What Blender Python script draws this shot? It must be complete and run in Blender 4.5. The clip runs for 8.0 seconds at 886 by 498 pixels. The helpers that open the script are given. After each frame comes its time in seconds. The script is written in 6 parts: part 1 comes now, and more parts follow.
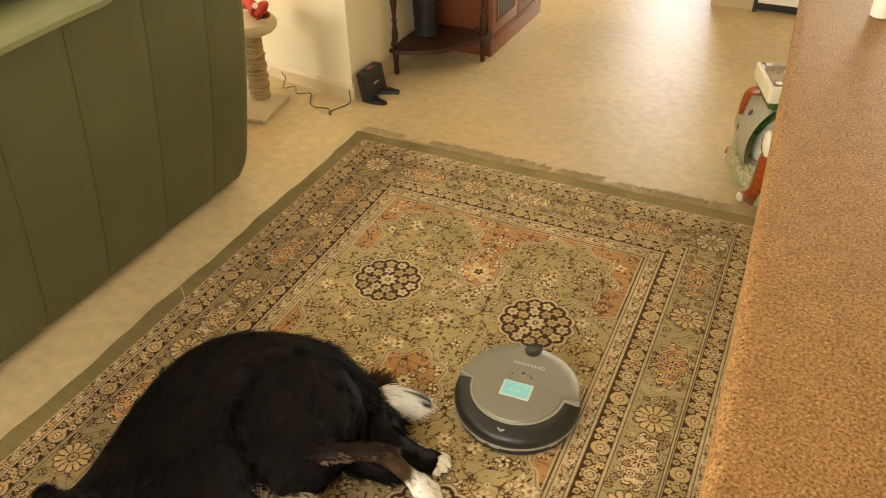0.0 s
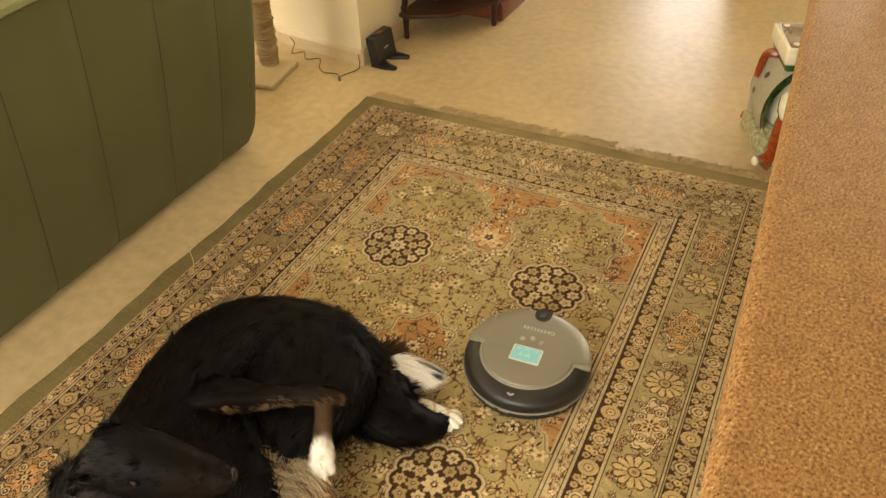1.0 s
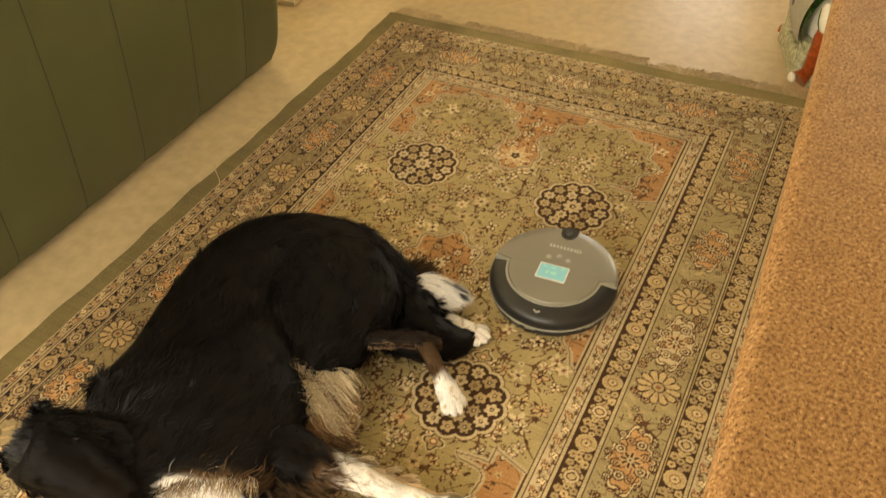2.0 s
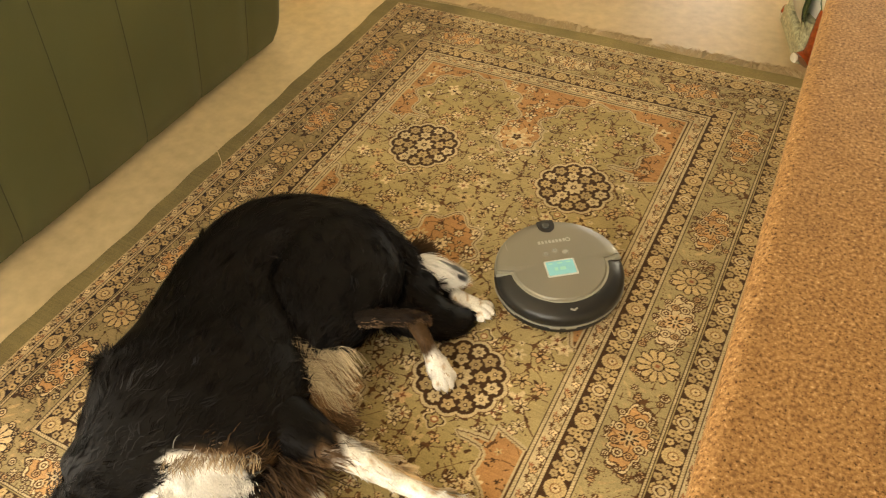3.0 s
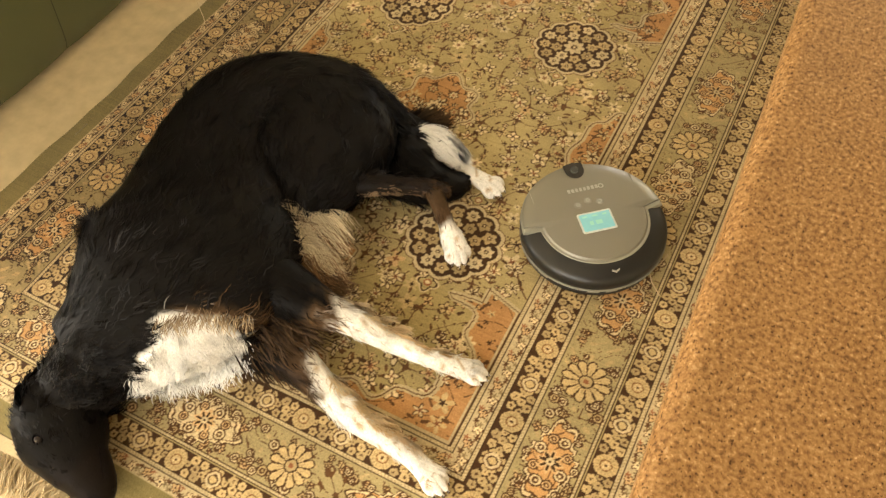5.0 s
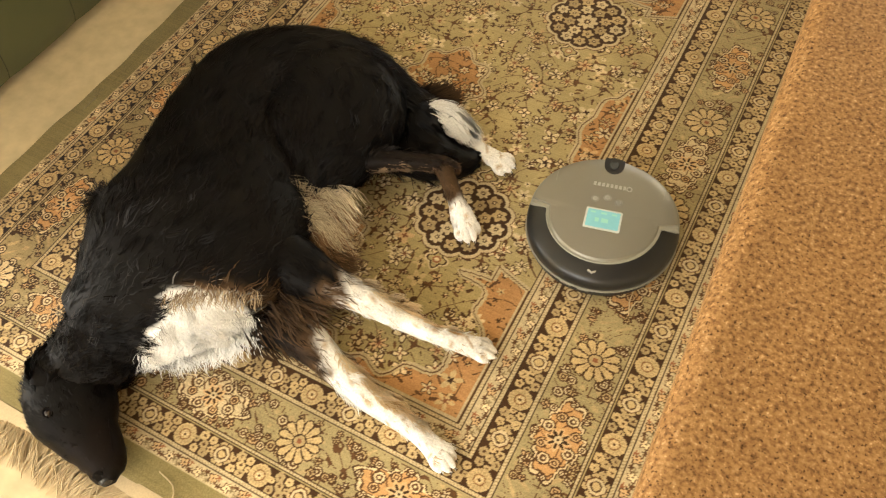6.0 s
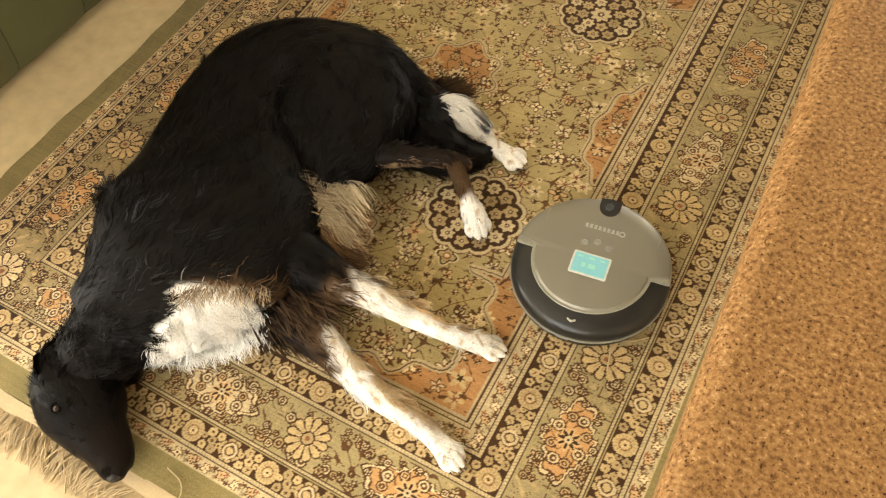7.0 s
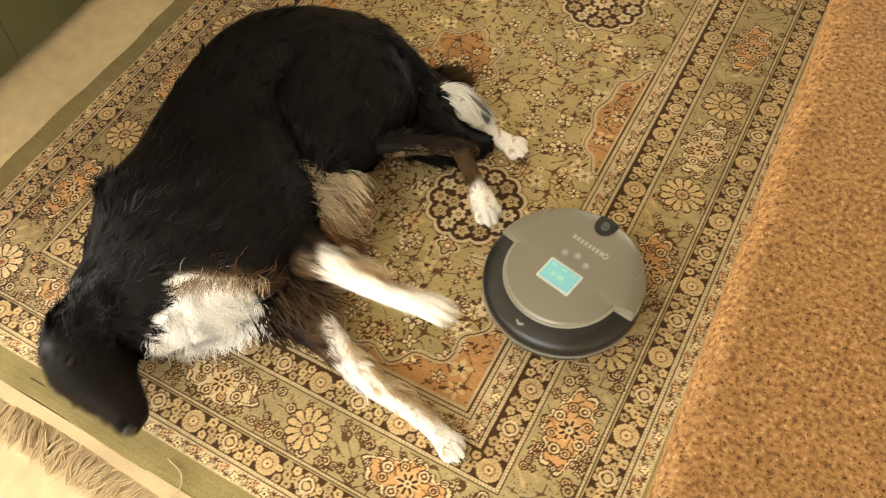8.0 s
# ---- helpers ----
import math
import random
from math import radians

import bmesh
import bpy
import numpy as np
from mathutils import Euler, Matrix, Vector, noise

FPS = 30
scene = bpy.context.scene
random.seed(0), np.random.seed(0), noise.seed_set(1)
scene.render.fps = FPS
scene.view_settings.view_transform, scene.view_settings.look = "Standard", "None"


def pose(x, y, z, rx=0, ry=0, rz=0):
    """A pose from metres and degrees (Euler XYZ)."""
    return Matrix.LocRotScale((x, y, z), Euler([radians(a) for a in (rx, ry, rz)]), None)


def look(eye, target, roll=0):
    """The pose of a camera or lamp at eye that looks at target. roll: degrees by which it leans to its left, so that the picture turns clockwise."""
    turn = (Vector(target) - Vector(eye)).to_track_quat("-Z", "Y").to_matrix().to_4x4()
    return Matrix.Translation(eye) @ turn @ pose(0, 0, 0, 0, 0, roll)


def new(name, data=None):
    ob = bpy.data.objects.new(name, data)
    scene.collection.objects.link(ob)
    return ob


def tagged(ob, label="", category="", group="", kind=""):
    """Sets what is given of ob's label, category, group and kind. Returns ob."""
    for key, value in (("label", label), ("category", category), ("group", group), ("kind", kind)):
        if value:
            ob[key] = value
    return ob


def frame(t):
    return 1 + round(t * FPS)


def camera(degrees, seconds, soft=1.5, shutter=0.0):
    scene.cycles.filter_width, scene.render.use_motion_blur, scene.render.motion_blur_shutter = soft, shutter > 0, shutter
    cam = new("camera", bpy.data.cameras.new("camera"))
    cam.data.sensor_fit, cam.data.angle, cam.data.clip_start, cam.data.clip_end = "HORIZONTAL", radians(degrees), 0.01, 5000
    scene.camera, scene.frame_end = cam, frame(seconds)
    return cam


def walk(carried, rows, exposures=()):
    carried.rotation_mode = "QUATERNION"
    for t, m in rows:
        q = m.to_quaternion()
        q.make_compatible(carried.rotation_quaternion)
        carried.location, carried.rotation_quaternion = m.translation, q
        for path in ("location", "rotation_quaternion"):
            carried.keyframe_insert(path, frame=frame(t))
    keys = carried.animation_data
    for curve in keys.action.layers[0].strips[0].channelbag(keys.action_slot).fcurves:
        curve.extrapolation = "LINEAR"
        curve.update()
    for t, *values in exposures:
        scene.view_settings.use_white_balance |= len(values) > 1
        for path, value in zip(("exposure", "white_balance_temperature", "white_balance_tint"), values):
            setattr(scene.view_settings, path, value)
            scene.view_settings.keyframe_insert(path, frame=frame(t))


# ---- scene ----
cam = camera(59.1, 8.0, soft=1.2, shutter=0.5)
PATH = [
    (0, (1.263, -2.117, 1.499), (0.563, -0.675, 0.304), -1.1),
    (0.5, (1.264, -2.116, 1.493), (0.559, -0.687, 0.283), -1.3),
    (1, (1.268, -2.11, 1.473), (0.557, -0.722, 0.22), -1.9),
    (1.5, (1.264, -2.111, 1.462), (0.549, -0.794, 0.137), -2.8),
    (2, (1.267, -2.117, 1.448), (0.552, -0.871, 0.057), -3.6),
    (2.2, (1.266, -2.12, 1.448), (0.559, -0.897, 0.032), -3.8),
    (3.5, (1.284, -2.128, 1.441), (0.57, -0.916, 0.019), -3.9),
    (4, (1.281, -2.125, 1.423), (0.604, -0.988, -0.076), -4.1),
    (4.5, (1.276, -2.121, 1.406), (0.656, -1.063, -0.174), -3.8),
    (5, (1.278, -2.12, 1.395), (0.679, -1.117, -0.228), -4.2),
    (5.2, (1.282, -2.12, 1.389), (0.684, -1.136, -0.246), -4.5),
    (6.5, (1.27, -2.104, 1.385), (0.663, -1.17, -0.276), -5.4),
    (7, (1.267, -2.096, 1.38), (0.652, -1.181, -0.288), -6.0),
    (7.5, (1.267, -2.092, 1.376), (0.653, -1.193, -0.301), -6.4),
    (8, (1.271, -2.086, 1.373), (0.656, -1.198, -0.31), -6.8),
]
TINTS = [(0.0, 0.0, 6700, 10), (1.0, -0.03, 6950, 10), (2.0, -0.10, 7150, 10), (3.5, 0.0, 7000, 10), (4.5, 0.0, 6900, 10), (6.5, 0.0, 6350, 10), (8.0, 0.0, 6300, 10)]
walk(cam, [(t, look(eye, target, roll)) for t, eye, target, roll in PATH], exposures=TINTS)

# ---------- light ----------
world = bpy.data.worlds.new("sky")
scene.world = world
world.use_nodes = True
wn = world.node_tree.nodes
sky = wn.new("ShaderNodeTexSky")
sky.sky_type = "NISHITA"
sky.sun_disc = False
sky.sun_elevation, sky.sun_rotation = radians(38), radians(215)
wn["Background"].inputs["Strength"].default_value = 0.12
world.node_tree.links.new(sky.outputs[0], wn["Background"].inputs[0])


def window_or_fill_light(name, at, target, w, h, power, colour):
    lamp = bpy.data.lights.new(name, "AREA")
    lamp.shape, lamp.size, lamp.size_y, lamp.energy, lamp.color = "RECTANGLE", w, h, power, colour
    ob = new(name, lamp)
    ob.matrix_basis = look(at, target)
    return ob


sun = new("sun", bpy.data.lights.new("sun", "SUN"))
sun.data.energy, sun.data.angle, sun.data.color = 1.0, radians(12), (1.0, 0.93, 0.82)
sun.matrix_basis = look((-6, -6, 7), (-4, -3.8, 4.4))
window_or_fill_light("window_or_fill_light", (-3.42, -2.75, 1.25), (0.6, -1.5, 0.5), 2.2, 2.0, 215, (1.0, 0.93, 0.81))
window_or_fill_light("window_or_fill_light", (0.17, 4.86, 1.15), (0.17, 0, 0.9), 0.6, 1.9, 32, (0.95, 0.96, 0.98))
window_or_fill_light("window_or_fill_light", (0.8, -4.05, 1.40), (0.4, -0.8, 0.2), 2.8, 1.8, 92, (1.0, 0.93, 0.81))

# fill lamp added to brighten the far floor, counter and rug
window_or_fill_light("window_or_fill_light", (2.2, 4.86, 1.6), (1.0, 0, 0.3), 1.6, 1.0, 160, (1.0, 0.91, 0.70))


# ---------- materials ----------
def mat(name, base, rough=0.6, metal=0.0, dark=0.82, light=1.12, scale=8.0, fine=140.0, bump=0.15, depth=0.002, coat=0.0, spec=0.5):
    """Base colour varied by a coarse and a fine noise, with fine relief."""
    m = bpy.data.materials.new(name)
    m.use_nodes = True
    n, l = m.node_tree.nodes, m.node_tree.links
    b = n["Principled BSDF"]
    tc = n.new("ShaderNodeTexCoord")
    a = n.new("ShaderNodeTexNoise")
    a.inputs["Scale"].default_value, a.inputs["Detail"].default_value = scale, 4
    f = n.new("ShaderNodeTexNoise")
    f.inputs["Scale"].default_value, f.inputs["Detail"].default_value = fine, 3
    mix = n.new("ShaderNodeMath")
    mix.operation = "MULTIPLY_ADD"
    mix.inputs[1].default_value = 0.5
    half = n.new("ShaderNodeMath")
    half.operation = "MULTIPLY"
    half.inputs[1].default_value = 0.5
    l.new(tc.outputs["Object"], a.inputs["Vector"])
    l.new(tc.outputs["Object"], f.inputs["Vector"])
    l.new(f.outputs["Fac"], half.inputs[0])
    l.new(a.outputs["Fac"], mix.inputs[0])
    l.new(half.outputs[0], mix.inputs[2])
    r = n.new("ShaderNodeValToRGB")
    r.color_ramp.elements[0].position, r.color_ramp.elements[1].position = 0.32, 0.68
    r.color_ramp.elements[0].color = (*[c * dark for c in base], 1)
    r.color_ramp.elements[1].color = (*[min(1, c * light) for c in base], 1)
    l.new(mix.outputs[0], r.inputs[0])
    l.new(r.outputs[0], b.inputs["Base Color"])
    b.inputs["Roughness"].default_value, b.inputs["Metallic"].default_value = rough, metal
    b.inputs["Coat Weight"].default_value = coat
    b.inputs["Specular IOR Level"].default_value = spec
    if bump:
        bp = n.new("ShaderNodeBump")
        bp.inputs["Strength"].default_value, bp.inputs["Distance"].default_value = bump, depth
        l.new(f.outputs["Fac"], bp.inputs["Height"])
        l.new(bp.outputs[0], b.inputs["Normal"])
    return m


def ramp(m, stops):
    r = m.node_tree.nodes.new("ShaderNodeValToRGB")
    while len(r.color_ramp.elements) < len(stops):
        r.color_ramp.elements.new(0.5)
    for e, (p, c) in zip(r.color_ramp.elements, stops):
        e.position, e.color = p, (*c, 1)
    return r


def floor_material():
    m = mat("vinyl_floor", (0.55, 0.432, 0.245), 0.39, scale=2.2, fine=26, dark=0.8, light=1.16, bump=0.12, depth=0.0015, spec=0.45)
    return m


def counter_material():
    """Cork-look laminate: brown ground with dark and light chips."""
    m = bpy.data.materials.new("speckled_laminate")
    m.use_nodes = True
    n, l = m.node_tree.nodes, m.node_tree.links
    b = n["Principled BSDF"]
    tc = n.new("ShaderNodeTexCoord")
    def noise(scale, detail, stops):
        t = n.new("ShaderNodeTexNoise")
        t.inputs["Scale"].default_value, t.inputs["Detail"].default_value, t.inputs["Roughness"].default_value = scale, detail, 0.6
        l.new(tc.outputs["Object"], t.inputs["Vector"])
        r = ramp(m, stops)
        l.new(t.outputs["Fac"], r.inputs[0])
        return t, r
    def times(p, q):
        mx = n.new("ShaderNodeMix")
        mx.data_type, mx.blend_type = "RGBA", "MULTIPLY"
        mx.inputs[0].default_value = 1.0
        l.new(p, mx.inputs[6])
        l.new(q, mx.inputs[7])
        return mx.outputs[2]
    big, ground = noise(260, 6, [(0.34, (0.140, 0.071, 0.026)), (0.44, (0.235, 0.126, 0.047)), (0.51, (0.305, 0.170, 0.066)), (0.58, (0.340, 0.195, 0.079)), (0.68, (0.45, 0.285, 0.135))])
    _, specks = noise(340, 1.5, [(0.33, (0.30, 0.26, 0.22)), (0.37, (0.95, 0.95, 0.95)), (0.63, (1, 1, 1)), (0.67, (1.45, 1.55, 1.75))])
    _, cloud = noise(38, 3, [(0.3, (0.88, 0.86, 0.84)), (0.7, (1.1, 1.1, 1.1))])
    l.new(times(times(ground.outputs[0], specks.outputs[0]), cloud.outputs[0]), b.inputs["Base Color"])
    b.inputs["Roughness"].default_value = 0.55
    b.inputs["Specular IOR Level"].default_value = 0.09
    bp = n.new("ShaderNodeBump")
    bp.inputs["Strength"].default_value, bp.inputs["Distance"].default_value = 0.05, 0.0006
    l.new(big.outputs["Fac"], bp.inputs["Height"])
    l.new(bp.outputs[0], b.inputs["Normal"])
    return m


def attribute_material(name, rough, sheen=0.0, fine=600, spec=0.3, dark=0.75, light=1.2, bump=0.5, depth=0.002):
    """Dyed or grown colour from the mesh's colour attribute, varied by a fine noise."""
    m = bpy.data.materials.new(name)
    m.use_nodes = True
    n, l = m.node_tree.nodes, m.node_tree.links
    b = n["Principled BSDF"]
    at = n.new("ShaderNodeAttribute")
    at.attribute_name = "dye"
    tc = n.new("ShaderNodeTexCoord")
    f = n.new("ShaderNodeTexNoise")
    f.inputs["Scale"].default_value, f.inputs["Detail"].default_value = fine, 2
    g = n.new("ShaderNodeTexNoise")
    g.inputs["Scale"].default_value, g.inputs["Detail"].default_value = 7, 3
    l.new(tc.outputs["Object"], f.inputs["Vector"])
    l.new(tc.outputs["Object"], g.inputs["Vector"])
    s = n.new("ShaderNodeMath")
    s.operation = "ADD"
    l.new(f.outputs["Fac"], s.inputs[0])
    l.new(g.outputs["Fac"], s.inputs[1])
    mr = n.new("ShaderNodeMapRange")
    mr.inputs["From Min"].default_value, mr.inputs["From Max"].default_value = 0.7, 1.3
    mr.inputs["To Min"].default_value, mr.inputs["To Max"].default_value = dark, light
    l.new(s.outputs[0], mr.inputs["Value"])
    vm = n.new("ShaderNodeVectorMath")
    vm.operation = "SCALE"
    l.new(at.outputs["Color"], vm.inputs[0])
    l.new(mr.outputs[0], vm.inputs["Scale"])
    l.new(vm.outputs[0], b.inputs["Base Color"])
    b.inputs["Roughness"].default_value, b.inputs["Specular IOR Level"].default_value = rough, spec
    b.inputs["Sheen Weight"].default_value = sheen
    if bump:
        bp = n.new("ShaderNodeBump")
        bp.inputs["Strength"].default_value, bp.inputs["Distance"].default_value = bump, depth
        l.new(f.outputs["Fac"], bp.inputs["Height"])
        l.new(bp.outputs[0], b.inputs["Normal"])
    return m


def glow(name, base, strength):
    m = mat(name, base, 0.25, bump=0, dark=0.95, light=1.05)
    b = m.node_tree.nodes["Principled BSDF"]
    b.inputs["Emission Color"].default_value, b.inputs["Emission Strength"].default_value = (*base, 1), strength
    return m


FLOOR = floor_material()
COUNTER = counter_material()
RUG = attribute_material("woven_wool", 0.92, sheen=0.1, fine=420, spec=0.12)
COAT = attribute_material("dog_coat", 0.50, fine=260, spec=0.07, dark=0.75, light=1.25, bump=0)
FRINGE = mat("cotton_fringe", (0.50, 0.385, 0.22), 0.9, fine=300)
WALL = mat("cream_wall_paint", (0.68, 0.60, 0.41), 0.75, scale=1.2, fine=220, dark=0.95, light=1.04, bump=0.08)
SKIRT = mat("cream_gloss_paint", (0.54, 0.44, 0.27), 0.45, dark=0.9, bump=0.05)
CEILING = mat("white_ceiling_paint", (0.78, 0.74, 0.66), 0.9, dark=0.96, light=1.03)
SOFA = mat("green_vinyl", (0.078, 0.083, 0.034), 0.45, scale=3, fine=420, dark=0.86, light=1.12, bump=0.25, depth=0.0012, spec=0.4)
SOFA_PALE = mat("pale_green_vinyl", (0.195, 0.205, 0.10), 0.5, scale=3, fine=420, dark=0.88, bump=0.25, depth=0.001)
SEAM = mat("sofa_seam_thread", (0.028, 0.03, 0.016), 0.8, bump=0)
WOOD = mat("mahogany", (0.17, 0.050, 0.017), 0.42, scale=6, fine=60, dark=0.6, light=1.3, bump=0.08, coat=0.3)
WOOD_DARK = mat("dark_mahogany", (0.034, 0.013, 0.007), 0.45, scale=6, fine=60, dark=0.7, light=1.3, bump=0.06, coat=0.08, spec=0.3)
BLACK = mat("black_plastic", (0.012, 0.012, 0.012), 0.4, dark=0.8, fine=500, bump=0.1, depth=0.0005)
BUMPER = mat("black_satin_plastic", (0.016, 0.017, 0.017), 0.32, dark=0.85, fine=500, bump=0.05, depth=0.0004)
SILVER = mat("silver_grey_plastic", (0.23, 0.22, 0.18), 0.36, metal=0.25, dark=0.94, light=1.05, scale=4, fine=900, bump=0.03, depth=0.0003)
SILVER_LIGHT = mat("pale_silver_trim", (0.31, 0.31, 0.26), 0.34, metal=0.3, dark=0.95, bump=0)
CHROME = mat("smoked_clear_plastic", (0.05, 0.055, 0.055), 0.12, dark=0.9, bump=0)
PRINT = mat("pale_print", (0.42, 0.42, 0.38), 0.5, bump=0)
SCREEN = glow("lit_display", (0.19, 0.46, 0.49), 0.32)
SCREEN_RIM = mat("white_display_rim", (0.62, 0.66, 0.62), 0.4, bump=0)
DIGIT = glow("display_digits", (0.26, 0.55, 0.46), 0.30)
SISAL = mat("sisal_rope", (0.50, 0.38, 0.22), 0.9, fine=300, dark=0.6, light=1.25, bump=0.5, depth=0.003)
CARPET = mat("cream_plush", (0.60, 0.50, 0.33), 0.95, fine=260, dark=0.85, bump=0.6, depth=0.004)
RED = mat("red_cloth", (0.42, 0.035, 0.02), 0.8, fine=200, dark=0.5, light=1.5, scale=60)
WHITE_PLASTIC = mat("white_plastic", (0.72, 0.70, 0.62), 0.35, dark=0.96, bump=0)
ENAMEL = mat("white_enamel", (0.80, 0.80, 0.76), 0.25, dark=0.97, bump=0)
GLAZE_WHITE = mat("white_glaze", (0.84, 0.81, 0.66), 0.12, scale=30, dark=0.86, light=1.05, bump=0, coat=0.5)
GLAZE_GREEN = mat("green_glaze", (0.03, 0.10, 0.015), 0.1, scale=40, dark=0.5, light=1.6, bump=0, coat=0.6)
GLAZE_ORANGE = mat("amber_glaze", (0.30, 0.055, 0.010), 0.1, scale=30, dark=0.5, light=1.5, bump=0, coat=0.6)
GLAZE_BLUE = mat("slate_glaze", (0.10, 0.11, 0.12), 0.12, scale=60, dark=0.6, light=1.4, bump=0, coat=0.5)
GLAZE_STONE = mat("mottled_green_glaze", (0.42, 0.42, 0.26), 0.15, scale=45, dark=0.35, light=1.5, bump=0, coat=0.5)
GLAZE_BROWN = mat("brown_glaze", (0.15, 0.09, 0.045), 0.15, scale=80, dark=0.4, light=1.9, bump=0, coat=0.5)
LIP = mat("dark_lip", (0.006, 0.005, 0.005), 0.9, bump=0, spec=0.05)
NOSE = mat("wet_black_nose", (0.014, 0.013, 0.013), 0.42, fine=500, bump=0.4)
EYE = mat("brown_eye", (0.02, 0.010, 0.005), 0.35, bump=0)
CLAW = mat("dark_claw", (0.05, 0.04, 0.03), 0.4, bump=0)
GLASS = mat("window_glass", (0.9, 0.93, 0.92), 0.02, bump=0)
GLASS.node_tree.nodes["Principled BSDF"].inputs["Transmission Weight"].default_value = 1.0


# ---------- mesh tools ----------
def finish(name, bm, material, smooth=True):
    me = bpy.data.meshes.new(name)
    bm.normal_update()
    bm.to_mesh(me)
    bm.free()
    me.materials.append(material)
    if smooth:
        me.shade_smooth()
        me.set_sharp_from_angle(angle=radians(35))
    return me


def part(name, bm, material, parent=None, label="", smooth=True):
    ob = new(name, finish(name, bm, material, smooth))
    ob.parent = parent
    if label:
        tagged(ob, label)
    return ob


def thing(name, at, label, category, rz=0.0, group=""):
    ob = new(name)
    ob.empty_display_size = 0.05
    ob.matrix_basis = pose(*at, 0, 0, rz)
    return tagged(ob, label, category, group)


def box(x0, x1, y0, y1, z0, z1, bevel=0.0, segs=2, bm=None):
    own = bmesh.new()
    bmesh.ops.create_cube(own, size=1, matrix=Matrix.Translation(((x0 + x1) / 2, (y0 + y1) / 2, (z0 + z1) / 2)) @ Matrix.Diagonal((x1 - x0, y1 - y0, z1 - z0, 1)))
    if bevel:
        bmesh.ops.bevel(own, geom=own.edges[:] + own.verts[:], offset=bevel, segments=segs, affect="EDGES", profile=0.6)
    if bm is None:
        return own
    return merge(bm, own)


def merge(bm, other, m=None):
    if m is not None:
        bmesh.ops.transform(other, matrix=m, verts=other.verts)
    me = bpy.data.meshes.new("tmp")
    other.to_mesh(me)
    other.free()
    bm.from_mesh(me)
    bpy.data.meshes.remove(me)
    return bm


def lathe(profile, n=24, bm=None, at=(0, 0, 0)):
    """A turned form from (radius, height) pairs."""
    bm = bm or bmesh.new()
    rings = [[bm.verts.new((at[0] + r * math.cos(2 * math.pi * k / n), at[1] + r * math.sin(2 * math.pi * k / n), at[2] + z)) for k in range(n)] for r, z in profile]
    for a, b in zip(rings, rings[1:]):
        for k in range(n):
            bm.faces.new((a[k], a[(k + 1) % n], b[(k + 1) % n], b[k]))
    if profile[0][0] > 1e-5:
        bm.faces.new(rings[0][::-1])
    if profile[-1][0] > 1e-5:
        bm.faces.new(rings[-1])
    return bm


def prism(outline, z0, z1, bevel=0.0, segs=2):
    bm = bmesh.new()
    f = bm.faces.new([bm.verts.new((x, y, z0)) for x, y in outline])
    up = bmesh.ops.extrude_face_region(bm, geom=[f])
    bmesh.ops.translate(bm, vec=(0, 0, z1 - z0), verts=[v for v in up["geom"] if isinstance(v, bmesh.types.BMVert)])
    bmesh.ops.recalc_face_normals(bm, faces=bm.faces)
    if bevel:
        es = [e for e in bm.edges if abs(e.verts[0].co.z - e.verts[1].co.z) < 1e-6 and e.verts[0].co.z > (z0 + z1) / 2]
        bmesh.ops.bevel(bm, geom=es, offset=bevel, segments=segs, affect="EDGES", profile=0.6)
    return bm


def spline(points, n):
    """Points along a smooth curve (Catmull-Rom) through the given tuples of any length."""
    p = np.array(points, float)
    p = np.vstack([2 * p[0] - p[1], p, 2 * p[-1] - p[-2]])
    out = []
    for u in np.linspace(0, len(points) - 1, n):
        k = min(int(u), len(points) - 2)
        t = u - k
        a, b, c, d = p[k : k + 4]
        out.append(0.5 * (2 * b + (c - a) * t + (2 * a - 5 * b + 4 * c - d) * t * t + (3 * b - a - 3 * c + d) * t**3))
    return np.array(out)


def tube(points, radius, n=8, bm=None, taper=None):
    bm = bm or bmesh.new()
    pts = [Vector(p) for p in points]
    rings = []
    for k, p in enumerate(pts):
        t = (pts[min(k + 1, len(pts) - 1)] - pts[max(k - 1, 0)]).normalized()
        s = t.cross(Vector((0.03, 0.02, 1))).normalized()
        u = s.cross(t)
        r = float(radius * (taper[k] if taper is not None else 1))
        rings.append([bm.verts.new(p + r * (math.cos(2 * math.pi * j / n) * s + math.sin(2 * math.pi * j / n) * u)) for j in range(n)])
    for a, b in zip(rings, rings[1:]):
        for j in range(n):
            bm.faces.new((a[j], a[(j + 1) % n], b[(j + 1) % n], b[j]))
    bm.faces.new(rings[0][::-1])
    bm.faces.new(rings[-1])
    return bm


# ---------- the room ----------
X0, X1, Y0, Y1, H = -3.5, 3.6, -4.1, 4.9, 2.5


def wall(name, bm, label="plain cream painted wall"):
    return tagged(part(name, bm, WALL, smooth=False), label, "wall", kind="structure")


def wall_with_opening(name, axis, at, lo, hi, a, b, z0, z1, thick=0.12):
    """A wall across x or y with one window opening from a to b, z0 to z1."""
    bm = bmesh.new()
    for p, q, r, s in ((lo, a, 0, H), (b, hi, 0, H), (a, b, 0, z0), (a, b, z1, H)):
        if q - p > 0.001 and s - r > 0.001:
            box(*((at, at + thick, p, q) if axis == "x" else (p, q, at, at + thick)), r, s, bm=bm)
    return wall(name, bm)


